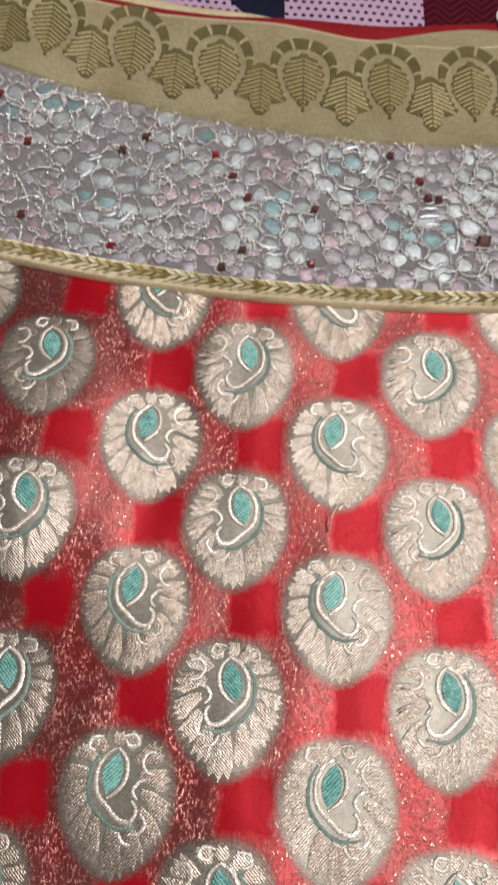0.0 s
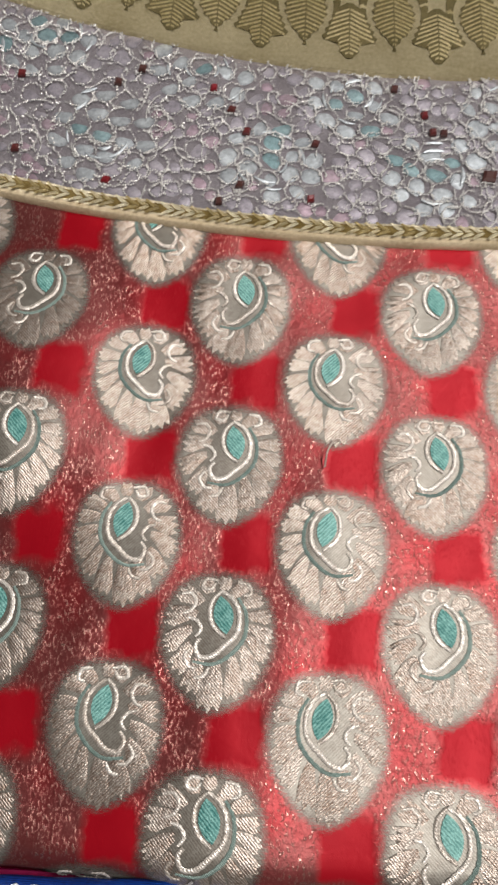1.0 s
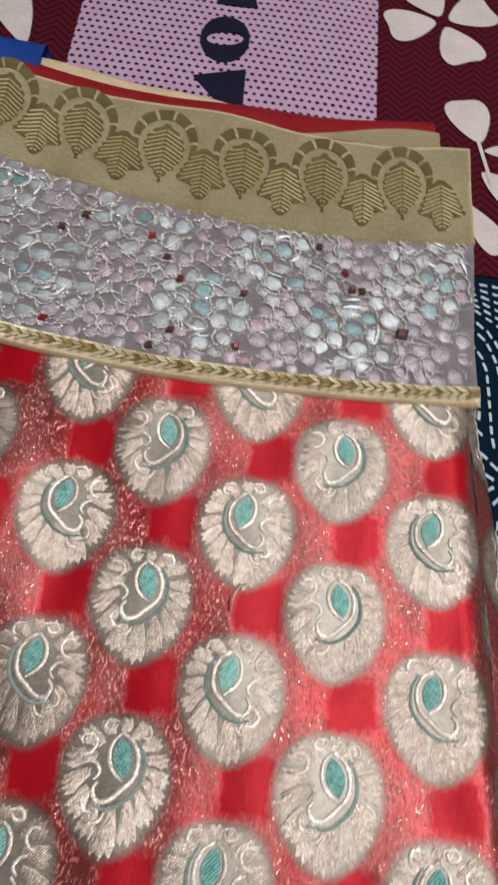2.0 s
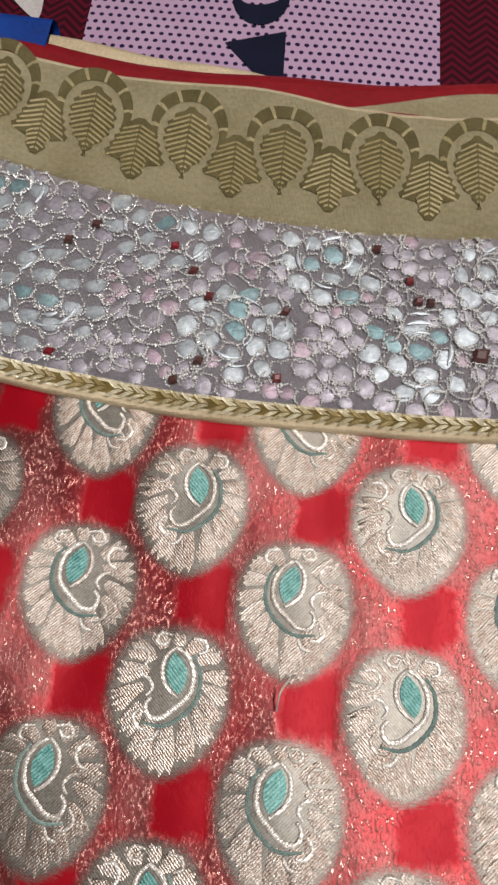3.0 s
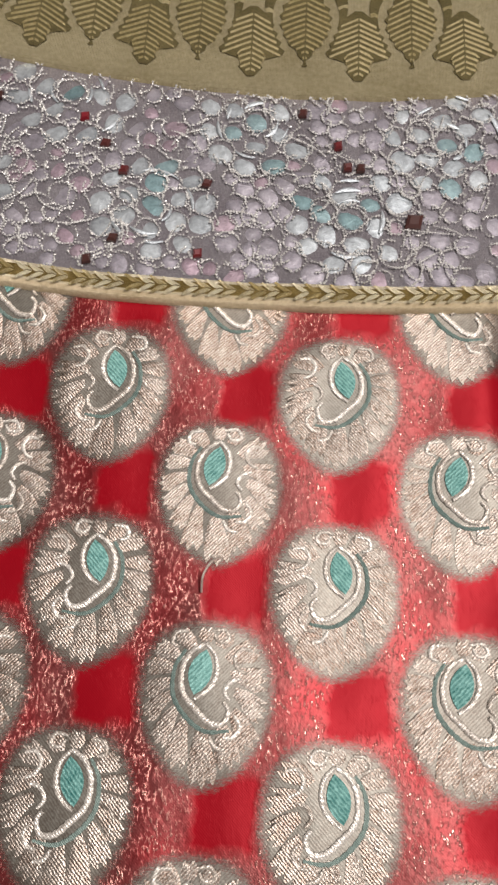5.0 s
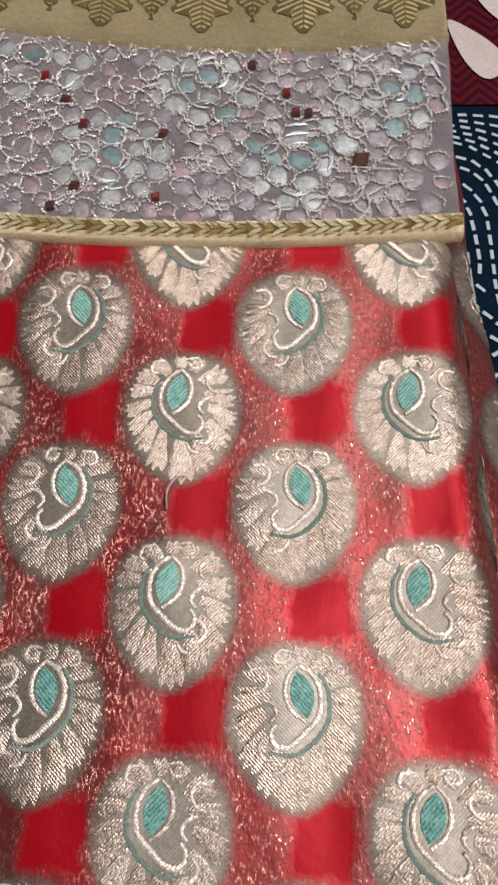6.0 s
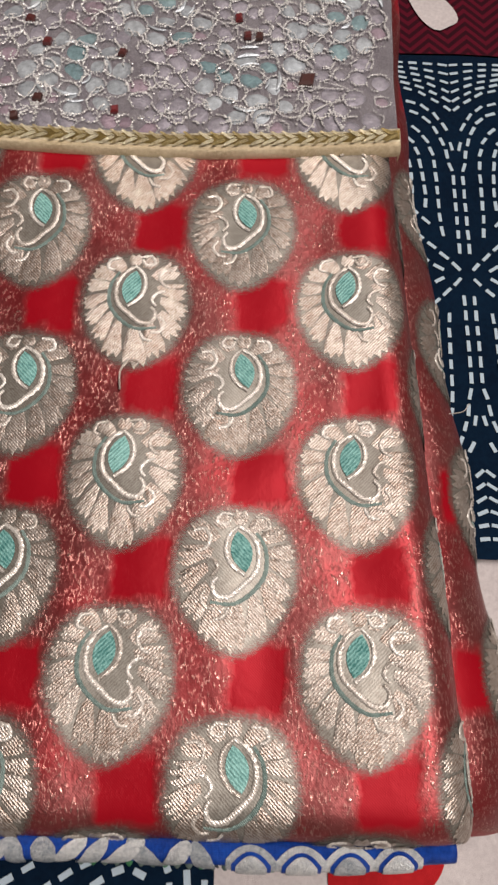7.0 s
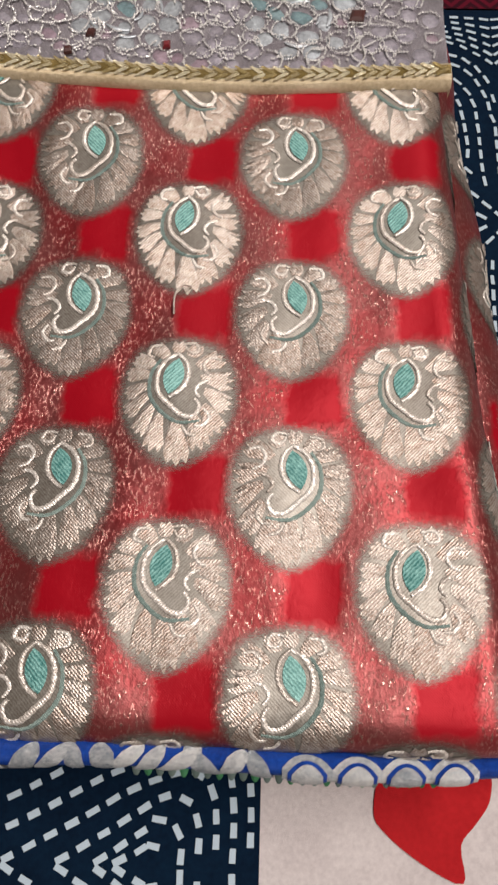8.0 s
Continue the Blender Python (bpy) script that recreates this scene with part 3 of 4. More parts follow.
back_fold("blue_back_fold", -0.17, -0.064, 0.300, lambda x: 0.3560, 0.0500, 0.007, BLUE, "royal blue silk fold", 0.002)
back_fold("lowest_fold", -0.17, 0.128, 0.290, lambda x: 0.3440 + 0.004 * sm((x - 0.05) / 0.08), 0.0270, 0.013, MAGENTA, "magenta under layer", 0.002)


def strip(name, low, high, x0, x1, h, mat, parent, label="", nv=10, point=flat_point, bulge=0.0, lip=True):
    """A ribbon laid on the cloth between two curves, with a turned-down end."""
    nu = int((x1 - x0) / 0.0025)
    verts, uv = [], []
    for j in range(nv + 1):
        f = j / nv
        for i in range(nu + 1):
            x = x0 + (x1 - x0) * i / nu
            y = low(x) + (high(x) - low(x)) * f
            p = point(x, y)
            verts.append((p.x, p.y, p.z + h + bulge * (1 - (2 * f - 1) ** 4)))
            uv.append((x, y))
        p = Vector(verts[-1])
        verts.append((p.x + 0.0006, p.y, p.z - 0.0032))
        uv.append((x1 + 0.003, y))
    n = nu + 2
    faces = grid_faces(n, nv + 1)
    k = len(verts)
    for v in verts[:n]:
        verts.append((v[0], v[1] - 0.0002, v[2] - h - 0.0012))
    uv += uv[:n]
    faces += [(k + i, k + i + 1, i + 1, i) for i in range(n - 1)]
    return linked(name, verts, faces, mat, parent, label, uv=uv)


band = strip("sequin_band", lambda x: lace_high(x) - 0.003, lambda x: gold_low(x) + 0.004, -0.17, 0.1335, 0.0016, BAND, sari, "lilac net band crowded with sequins", 28)
gold = strip("gold_border", gold_low, gold_high, -0.17, 0.1335, 0.0030, GOLD_CLOTH, sari, "gold tissue border with woven leaves", 24)
fold_rows, n_roll = [], 9
verts, uv = [], []
for i in range(123):
    x = -0.17 + (0.1335 + 0.17) * i / 122
    y, z = gold_high(x), flat_point(x, gold_high(x)).z + 0.0030
    for k in range(n_roll):
        a = 3.0 * k / (n_roll - 1)
        verts.append((x, y + 0.0030 * math.sin(a), z - 0.0030 * (1 - math.cos(a))))
        uv.append((x, y + 0.003 * a))
linked("gold_border_fold", verts, [(i * n_roll + k, (i + 1) * n_roll + k, (i + 1) * n_roll + k + 1, i * n_roll + k + 1) for i in range(122) for k in range(n_roll - 1)], GOLD_PALE, sari, "rounded fold of the gold border", uv=uv)
gold_hem = strip("gold_hem", lambda x: gold_low(x) - 0.0004, lambda x: gold_low(x) + 0.0009, -0.17, 0.1337, 0.0032, GOLD_CLOTH, gold, "pale woven hem", 2)
lace = strip("lace_ribbon", lace_low, lace_high, -0.17, 0.1338, 0.0030, LACE, sari, "cream and gold braid ribbon", 6, bulge=0.0007)
strip("lace_selvedge", lambda x: lace_low(x) - 0.0006, lambda x: lace_low(x) + 0.0010, -0.17, 0.1338, 0.0036, GOLD_PALE, lace, "pale woven edge", 2)

strip("braid_core", lambda x: lace_low(x) + 0.0017, lambda x: lace_high(x) - 0.0013, -0.17, 0.1336, 0.0038, CORE, lace, "dark gold ground of the braid", 2)

# ---- braid chevrons ----


def chevron_mesh(name, scale):
    verts, faces, uv = [], [], []
    for s in (-1, 1):
        k = len(verts)
        n = 5
        for i in range(n):
            f = i / (n - 1)
            cx, cy = 0.0024 - 0.0046 * f, s * (0.0002 + 0.0031 * f)
            w = 0.00175 * (0.55 + 0.45 * math.sin(math.pi * min(1, f + 0.25)))
            for dx, dz in ((-w, 0.0), (0.0, 0.0006), (w, 0.0)):
                verts.append(((cx + dx) * scale, cy * scale, dz))
                uv.append((cx + dx, cy))
        for i in range(n - 1):
            for q in (0, 1):
                f4 = (k + i * 3 + q, k + i * 3 + q + 1, k + (i + 1) * 3 + q + 1, k + (i + 1) * 3 + q)
                faces.append(f4 if s < 0 else f4[::-1])
    ob = linked(name, verts, faces, CHEVRON, lace, uv=uv)
    return ob


first = chevron_mesh("chevron", 0.80)
x, count = 0.1300, 0
while x > -0.165:
    y = (lace_low(x) + lace_high(x)) / 2
    p = flat_point(x, y)
    ob = first if count == 0 else first.copy()
    if count:
        scene.collection.objects.link(ob)
    slope = math.atan(1.4 * (x - 0.052))
    ob.matrix_local = pose(p.x, p.y, p.z + 0.0041, random.uniform(-4, 4), random.uniform(-5, 5), math.degrees(slope) + random.uniform(-4, 4))
    count += 1
    x -= 0.0036 if count % 4 else 0.0052

# ---- woven flowers ----


def rosette_radius(a):
    """Outline of a woven flower round its middle: flat on top, drawn out at the foot."""
    c, s = math.cos(a), math.sin(a)
    if s > 0:
        return 1.0 / (abs(c / 0.0162) ** 2.6 + abs(s / 0.0186) ** 2.6) ** (1 / 2.6)
    return 1.0 / (abs(c / 0.0162) ** 1.66 + abs(s / 0.0192) ** 1.66) ** (1 / 1.66)


def tube_on(point, s0, y0, mirror, path, width, height, mats, name, parent, h0=0.0006):
    """A flattened cord along a path on the cloth."""
    verts, faces, uv, n = [], [], [], len(path)
    for i, (px, py) in enumerate(path):
        qx, qy = path[min(i + 1, n - 1)]
        rx, ry = path[max(i - 1, 0)]
        d = Vector((qx - rx, qy - ry)).normalized()
        w = width * (0.45 + 0.55 * math.sin(math.pi * min(1.0, 0.12 + 0.76 * i / (n - 1)))) * (1.0 + 0.13 * (-1) ** i)
        for f, h in ((-1, 0.0), (-0.5, 0.8), (0.5, 0.8), (1, 0.0)):
            lx, ly = px - d.y * w * f, py + d.x * w * f
            verts.append(lifted(point, s0 + mirror * lx, y0 + ly, h0 + height * h * (1.0 + 0.3 * (-1) ** i)))
            uv.append((s0 + lx, y0 + ly))
    for i in range(n - 1):
        for k in range(3):
            f4 = (i * 4 + k, i * 4 + k + 1, i * 4 + 5 + k, i * 4 + 4 + k)
            faces.append(f4[::-1] if mirror > 0 else f4)
    return linked(name, verts, faces, mats, parent, uv=uv)


# all in metres from the flower's middle, for a flower that is not mirrored
EYE_AT = (0.0016, 0.0072)
HEART = (0.0004, 0.0042)


def reach(a):
    """From the paisley's middle to the outline, in the direction a."""
    lo, hi = 0.0, 0.04
    for _ in range(18):
        mid = (lo + hi) / 2
        x, y = HEART[0] + mid * math.cos(a), HEART[1] + mid * math.sin(a)
        if math.hypot(x, y) < rosette_radius(math.atan2(y, x)):
            lo = mid
        else:
            hi = mid
    return lo


HOOK = bezier_path([(0.0006, 0.0141), (0.0040, 0.0120), (0.0062, 0.0078), (0.0057, 0.0022), (0.0020, -0.0018), (-0.0014, -0.0046), (-0.0048, -0.0046), (-0.0060, -0.0016), (-0.0046, 0.0004)], 5)
INNER = bezier_path([(0.0006, 0.0141), (-0.0020, 0.0112), (-0.0025, 0.0070), (-0.0008, 0.0034), (0.0026, 0.0008)])
RING = bezier_path([(0.0056, 0.0124), (0.0081, 0.0080), (0.0081, 0.0016), (0.0047, -0.0034), (-0.0004, -0.0066), (-0.0064, -0.0062)])
CURLS = [bezier_path([(-0.0112, 0.0128), (-0.0084, 0.0132), (-0.0068, 0.0108), (-0.0080, 0.0082), (-0.0102, 0.0072)], 4), bezier_path([(-0.0086, 0.0060), (-0.0060, 0.0052), (-0.0047, 0.0028), (-0.0062, 0.0008)], 4), bezier_path([(0.0052, 0.0168), (0.0084, 0.0164), (0.0092, 0.0138), (0.0072, 0.0130)], 4), bezier_path([(-0.0006, 0.0172), (-0.0040, 0.0176), (-0.0052, 0.0152), (-0.0026, 0.0146), (-0.0014, 0.0164)], 4),
         bezier_path([(-0.0074, -0.0026), (-0.0090, -0.0050), (-0.0074, -0.0076), (-0.0050, -0.0078)], 4), bezier_path([(-0.0016, -0.0076), (-0.0030, -0.0100), (-0.0056, -0.0106)], 4)]


def petal_shape(point, s0, y0, mirror, a, half, inner, outer, lean, teeth, depth, rng):
    """One flat woven petal: narrow at its root, cut into teeth along its outer edge."""
    nl, nw = 6, 4 * teeth + 1
    vs, uv, faces = [], [], []
    for k in range(nw):
        g = 2 * k / (nw - 1) - 1
        saw = abs(((k / 4) % 1.0) - 0.5) * 2
        tip = outer * (1 - 0.95 * depth * saw * rng.uniform(0.8, 1.1) - 0.07 * g * g)
        for i in range(nl):
            f = i / (nl - 1)
            r = inner + (tip - inner) * f
            width = half * (0.54 + 0.44 * math.sin(math.pi * 0.5 * min(1.0, 0.15 + 1.1 * f)))
            aa = a + width * g + lean * (f - 0.5)
            lx, ly = HEART[0] + r * math.cos(aa), HEART[1] + r * math.sin(aa)
            dome = (1 - g ** 4) * math.sin(math.pi * (0.10 + 0.80 * f))
            vs.append(lifted(point, s0 + mirror * lx, y0 + ly, 0.00052 + 0.00016 * dome))
            uv.append((s0 + lx, y0 + ly))
    for k in range(nw - 1):
        for i in range(nl - 1):
            f4 = (k * nl + i, k * nl + i + 1, (k + 1) * nl + i + 1, (k + 1) * nl + i)
            faces.append(f4 if mirror > 0 else f4[::-1])
    return vs, faces, uv


# angle, half width, root, sweep, teeth, depth of the cuts
PETALS = [
    (64, 11.2, 0.0092, -0.10, 2, 0.09), (40, 10.9, 0.0084, -0.12, 3, 0.08), (18, 10.2, 0.0082, -0.14, 3, 0.08), (-3, 10.2, 0.0082, -0.16, 3, 0.08),
    (-24, 10.4, 0.0084, -0.18, 3, 0.08), (-46, 10.6, 0.0088, -0.18, 3, 0.09), (-68, 10.6, 0.0094, -0.15, 3, 0.10), (-91, 11.2, 0.0100, -0.05, 3, 0.11),
    (-114, 11.2, 0.0100, 0.08, 3, 0.11), (-138, 12.2, 0.0094, 0.15, 3, 0.12), (-164, 13.0, 0.0078, 0.20, 4, 0.12), (166, 14.5, 0.0071, 0.22, 3, 0.16),
    (136, 13.6, 0.0082, 0.15, 3, 0.12), (110, 11.2, 0.0098, 0.05, 2, 0.10), (87, 10.2, 0.0104, 0.0, 2, 0.09),
]


def rosette(point, s0, y0, mirror, single, seed):
    rng = random.Random(seed)
    # ground of the flower, thinning out beyond its outline
    n, rings, spread = 64, 9, 1.15
    verts, uv, faces = [lifted(point, s0, y0, 0.0004)], [(s0, y0)], []
    for q in range(1, rings + 1):
        f = spread * (q / rings) ** 0.8
        for i in range(n):
            a = TAU * i / n
            r = rosette_radius(a) * f
            lx, ly = r * math.cos(a), r * math.sin(a)
            verts.append(lifted(point, s0 + mirror * lx, y0 + ly, 0.00035 if q < rings - 1 else 0.00025))
            uv.append((s0 + lx, y0 + ly))
    faces += [(0, 1 + i, 1 + (i + 1) % n) for i in range(n)]
    for q in range(rings - 1):
        for i in range(n):
            j = (i + 1) % n
            faces.append((1 + q * n + i, 1 + (q + 1) * n + i, 1 + (q + 1) * n + j, 1 + q * n + j))
    if mirror < 0:
        faces = [f[::-1] for f in faces]
    motif = linked("woven_flower", verts, faces, HALO, sari, "silver woven flower with a teal eye", uv=uv)
    rim = motif.data.attributes.new("rim", "FLOAT", "POINT")
    rim.data.foreach_set("value", [0.0] + [max(0.0, min(1.0, (spread * (q / rings) ** 0.8 - 0.86) / 0.29)) for q in range(1, rings + 1) for _ in range(n)])
    # petals all round
    all_v, all_f, all_u = [], [], []
    for a, half, root, lean, teeth, depth in PETALS:
        a = math.radians(a + rng.uniform(-2, 2))
        tip = reach(a) * rng.uniform(0.98, 1.04)
        v, f, u = petal_shape(point, s0, y0, mirror, a, math.radians(half * 0.96), min(root, tip - 0.003), tip, lean, teeth, depth, rng)
        if single:
            linked("petal", v, f, PETAL, motif, uv=u)
        else:
            k = len(all_v)
            all_v += v
            all_u += u
            all_f += [tuple(c + k for c in q) for q in f]
    if not single:
        linked("petal_ring", all_v, all_f, PETAL, motif, uv=all_u)
    # teal eye
    ev, ef, eu = [], [], []
    ne, nw = 9, 5
    ca, sa = math.cos(0.22), math.sin(0.22)
    for i in range(ne):
        f = i / (ne - 1)
        half = 0.0029 * math.sin(math.pi * f) ** 0.8
        for k in range(nw):
            g = 2 * k / (nw - 1) - 1
            ux, uy = half * g, 0.0056 * (1 - 2 * f)
            lx, ly = EYE_AT[0] + ux * ca + uy * -sa, EYE_AT[1] + ux * sa + uy * ca
            ev.append(lifted(point, s0 + mirror * lx, y0 + ly, 0.0008 + 0.0003 * (1 - g * g) * math.sin(math.pi * f)))
            eu.append((s0 + lx, y0 + ly))
    for i in range(ne - 1):
        for k in range(nw - 1):
            f4 = (i * nw + k, (i + 1) * nw + k, (i + 1) * nw + k + 1, i * nw + k + 1)
            ef.append(f4 if mirror > 0 else f4[::-1])
    linked("eye", ev, ef, TEAL, motif, "teal silk eye", uv=eu)
    tube_on(point, s0, y0, mirror, RING, 0.0006, 0.0002, TEAL_GREY, "eye_ring", motif, 0.0006)
    tube_on(point, s0, y0, mirror, HOOK, 0.00078, 0.0004, OUTLINE, "paisley_cord", motif, 0.0007)
    tube_on(point, s0, y0, mirror, INNER, 0.00068, 0.0004, OUTLINE, "eye_cord", motif, 0.0007)
    for c in CURLS:
        tube_on(point, s0, y0, mirror, c, 0.00055, 0.0003, OUTLINE, "curl", motif, 0.0007)
    return motif


seed = 10
COLUMNS = (0.1155, 0.0852, 0.0502, 0.0208, -0.0122, -0.0476, -0.0810, -0.1110, -0.1430)
for col in range(-1, 9):
    even = col % 2 == 0
    mirror = -1 if even else 1
    for row in range(-1, 4):
        if col < 0:
            continue
        s0 = COLUMNS[col] - mirror * EYE_AT[0]
        y0 = (ROW_EVEN if even else ROW_ODD) - ROW * row - EYE_AT[1] - 0.0016
        if y0 > 0.196 or y0 < -0.045 or s0 < -0.15:
            continue
        seed += 1
        rosette(upper_point, s0, y0, mirror, col <= 3 and y0 < 0.16, seed)
for row in range(0, 4):
    seed += 1
    y0 = ROW_ODD - ROW * row - EYE_AT[1]
    rosette(upper_point, 0.1505, y0, -1, False, seed + 50)
    rosette(lower_point, low_edge(y0 + ROW / 2) + 0.0250, y0 + ROW / 2, 1, False, seed)

# ---- sequins, beads and stones on the band ----
STONES = [(0.088, 0.222), (0.084, 0.2222), (0.081, 0.229), (0.070, 0.240), (0.042, 0.216), (0.041, 0.192), (0.016, 0.195), (0.009, 0.188), (0.011, 0.226), (0.004, 0.234), (0.017, 0.218), (-0.022, 0.238), (-0.030, 0.231), (-0.031, 0.194), (-0.065, 0.206), (-0.065, 0.233), (-0.079, 0.254)]
FLOWERS = [(0.114, 0.233), (0.0855, 0.206), (0.0565, 0.238), (0.0260, 0.207), (-0.0010, 0.243), (-0.034, 0.212), (-0.058, 0.250), (-0.092, 0.222), (-0.118, 0.258), (-0.148, 0.235)]


def disc_mesh(name, r, mat, dome=0.0006, n=14):
    verts, faces = [(0, 0, dome)], []
    for f, z in ((0.6, dome * 0.85), (1.0, 0.0)):
        verts += [(r * f * math.cos(TAU * i / n), r * f * math.sin(TAU * i / n), z) for i in range(n)]
    faces += [(0, 1 + i, 1 + (i + 1) % n) for i in range(n)]
    faces += [(1 + i, 1 + n + i, 1 + n + (i + 1) % n, 1 + (i + 1) % n) for i in range(n)]
    me = bpy.data.meshes.new(name)
    me.from_pydata(verts, [], faces)
    me.materials.append(mat)
    rim = me.attributes.new("rim", "FLOAT", "POINT")
    rim.data.foreach_set("value", [0.0] + [0.15] * n + [1.0] * n)
    me.polygons.foreach_set("use_smooth", [True] * len(me.polygons))
    return me


DISCS = {"w": disc_mesh("sequin", 1.0, SEQ_WHITE), "l": disc_mesh("sequin", 1.0, SEQ_LILAC), "p": disc_mesh("sequin", 1.0, SEQ_PINK), "t": disc_mesh("sequin", 1.0, SEQ_TEAL)}
for me in DISCS.values():
    for v in me.vertices:
        v.co.z = v.co.z / 0.0011 * 0.0004
placed = []
rng = random.Random(5)


def free(x, y, r, k=0.74):
    return all((x - a) ** 2 + (y - b) ** 2 > ((r + c) * k) ** 2 for a, b, c, _ in placed)


def on_band(x, y, m):
    return -0.168 < x < 0.1325 - m and lace_high(x) + m * 0.5 < y < gold_low(x) - m * 0.55


for x, y in STONES:
    placed.append((x, y, 0.0020, "s"))
placed.append((0.104, 0.205, 0.0036, "s"))
for fx, fy in FLOWERS:
    placed.append((fx, fy, 0.0040, "t"))
    turn = rng.uniform(0, TAU)
    for ring, (num, rad, size) in enumerate(((6, 0.0080, 0.0038), (11, 0.0150, 0.0040))):
        for i in range(num):
            a = turn + TAU * i / num + ring * 0.3
            x, y, r = fx + rad * math.cos(a) * 1.04, fy + rad * math.sin(a), size * rng.uniform(0.85, 1.08)
            if on_band(x, y, r) and free(x, y, r):
                placed.append((x, y, r, "t" if rng.random() < (0.25 if ring == 0 else 0.05) else "w"))
for _ in range(9000):
    x, y, r = rng.uniform(-0.168, 0.131), rng.uniform(0.185, 0.31), rng.choice((0.0040, 0.0037, 0.0033, 0.0026))
    if on_band(x, y, r) and free(x, y, r):
        pinkish = noise.noise((x * 40, y * 40, 3.0)) > 0.05
        placed.append((x, y, r, "p" if pinkish and rng.random() < 0.6 else "l"))
order = sorted([p for p in placed if p[3] != "s"], key=lambda p: -p[0])
rest_v, rest_f, rest_m = [], [], []
names = ["w", "l", "p", "t"]
for i, (x, y, r, kind) in enumerate(order):
    p = flat_point(x, y)
    m = pose(p.x, p.y, p.z + 0.0016, rng.uniform(-4, 4), rng.uniform(-4, 4), rng.uniform(0, 360)) @ Matrix.Diagonal((r, r * rng.uniform(0.86, 1.0), 1, 1))
    if i < 300:
        ob = new("sequin", DISCS[kind])
        ob.parent = band
        ob.matrix_local = m
    else:
        k, me = len(rest_v), DISCS[kind]
        rest_v += [m @ v.co for v in me.vertices]
        rest_f += [tuple(c + k for c in q.vertices) for q in me.polygons]
        rest_m += [names.index(kind)] * len(me.polygons)
if rest_v:
    far = linked("far_sequins", rest_v, rest_f, [SEQ_WHITE, SEQ_LILAC, SEQ_PINK, SEQ_TEAL], band, "crowded milky sequins", kind="stuff", slots=rest_m)
    n_disc = len(DISCS["w"].vertices)
    n_turn = (n_disc - 1) // 2
    far.data.attributes.new("rim", "FLOAT", "POINT").data.foreach_set("value", ([0.0] + [0.15] * n_turn + [1.0] * n_turn) * (len(rest_v) // n_disc))

bead_v, bead_f = [], []


def bead(x, y, r, h):
    p = flat_point(x, y)
    k = len(bead_v)
    j = [rng.uniform(0.7, 1.3) for _ in range(6)]
    for i, (a, b, c) in enumerate(((1, 0, 0), (-1, 0, 0), (0, 1, 0), (0, -1, 0), (0, 0, 1), (0, 0, -1))):
        bead_v.append((p.x + a * r * j[i], p.y + b * r * j[i], p.z + h + c * r * j[i]))
    bead_f.extend([(k + a, k + b, k + c) for a, b, c in ((0, 2, 4), (2, 1, 4), (1, 3, 4), (3, 0, 4))])


for x, y, r, kind in placed:
    a0, part_arc = rng.uniform(0, TAU), rng.uniform(0.5, 1.0)
    n = int(TAU * r * part_arc / 0.00085)
    for i in range(n):
        a = a0 + TAU * part_arc * i / n
        rr = r * (1.02 if kind != "s" else 1.25) + rng.uniform(-0.0003, 0.0003)
        bx, by = x + rr * math.cos(a), y + rr * math.sin(a) * 0.94
        if on_band(bx, by, -0.001) and rng.random() < 0.86:
            bead(bx, by, rng.uniform(0.00030, 0.00056), 0.0024)
for fx, fy in FLOWERS:
    for rad, keep in ((0.0048, 0.8), (0.0115, 0.55), (0.0190, 0.5)):
        lobes, turn = rng.randint(6, 9), rng.uniform(0, TAU)
        steps = int(TAU * rad / 0.0007)
        for i in range(steps):
            a = TAU * i / steps
            r = rad * (1 + 0.10 * math.cos(lobes * a + turn)) + rng.uniform(-0.0003, 0.0003)
            bx, by = fx + r * math.cos(a), fy + r * math.sin(a)
            if noise.noise((bx * 160, by * 160, 8.0)) < keep - 0.35 and on_band(bx, by, 0.0):
                bead(bx, by, rng.uniform(0.00028, 0.00050), 0.0026)
for _ in range(190):
    x, y = rng.uniform(-0.168, 0.130), rng.uniform(0.187, 0.31)
    a, bend = rng.uniform(0, TAU), rng.uniform(-0.22, 0.22)
    for i in range(rng.randint(8, 22)):
        if on_band(x, y, 0.0):
            bead(x, y, rng.uniform(0.00030, 0.00052), 0.0028)
        x, y, a = x + 0.0008 * math.cos(a), y + 0.00095 * math.sin(a) * 0.8, a + bend
linked("silver_thread", bead_v, bead_f, SILVER, band, "silver bead thread stitched in loops", kind="stuff", smooth=False)


stitch_v, stitch_f = [], []
for fx, fy in FLOWERS:
    for i in range(7):
        a, rad = rng.uniform(0, TAU), rng.choice((0.006, 0.0095, 0.0125, 0.0165))
        arc, wide = rng.uniform(0.004, 0.008) / rad, rng.uniform(0.0004, 0.0008)
        ring = []
        for k in range(7):
            t = a + arc * (k / 6 - 0.5)
            for off, z in ((-1, 0.0), (0, 0.0004), (1, 0.0)):
                r = rad + off * wide * math.sin(math.pi * (0.1 + 0.8 * k / 6))
                ring.append((fx + r * math.cos(t), fy + r * math.sin(t), z))
        if all(on_band(x, y, 0.0) for x, y, _ in ring):
            k0 = len(stitch_v)
            stitch_v += [(x, y, flat_point(x, y).z + 0.0023 + z) for x, y, z in ring]
            stitch_f += [(k0 + 3 * k + q, k0 + 3 * k + q + 1, k0 + 3 * k + q + 4, k0 + 3 * k + q + 3) for k in range(6) for q in (0, 1)]
linked("white_stitching", stitch_v, [f[::-1] for f in stitch_f], SEQ_WHITE, band, "milky white curved stitches", kind="stuff")


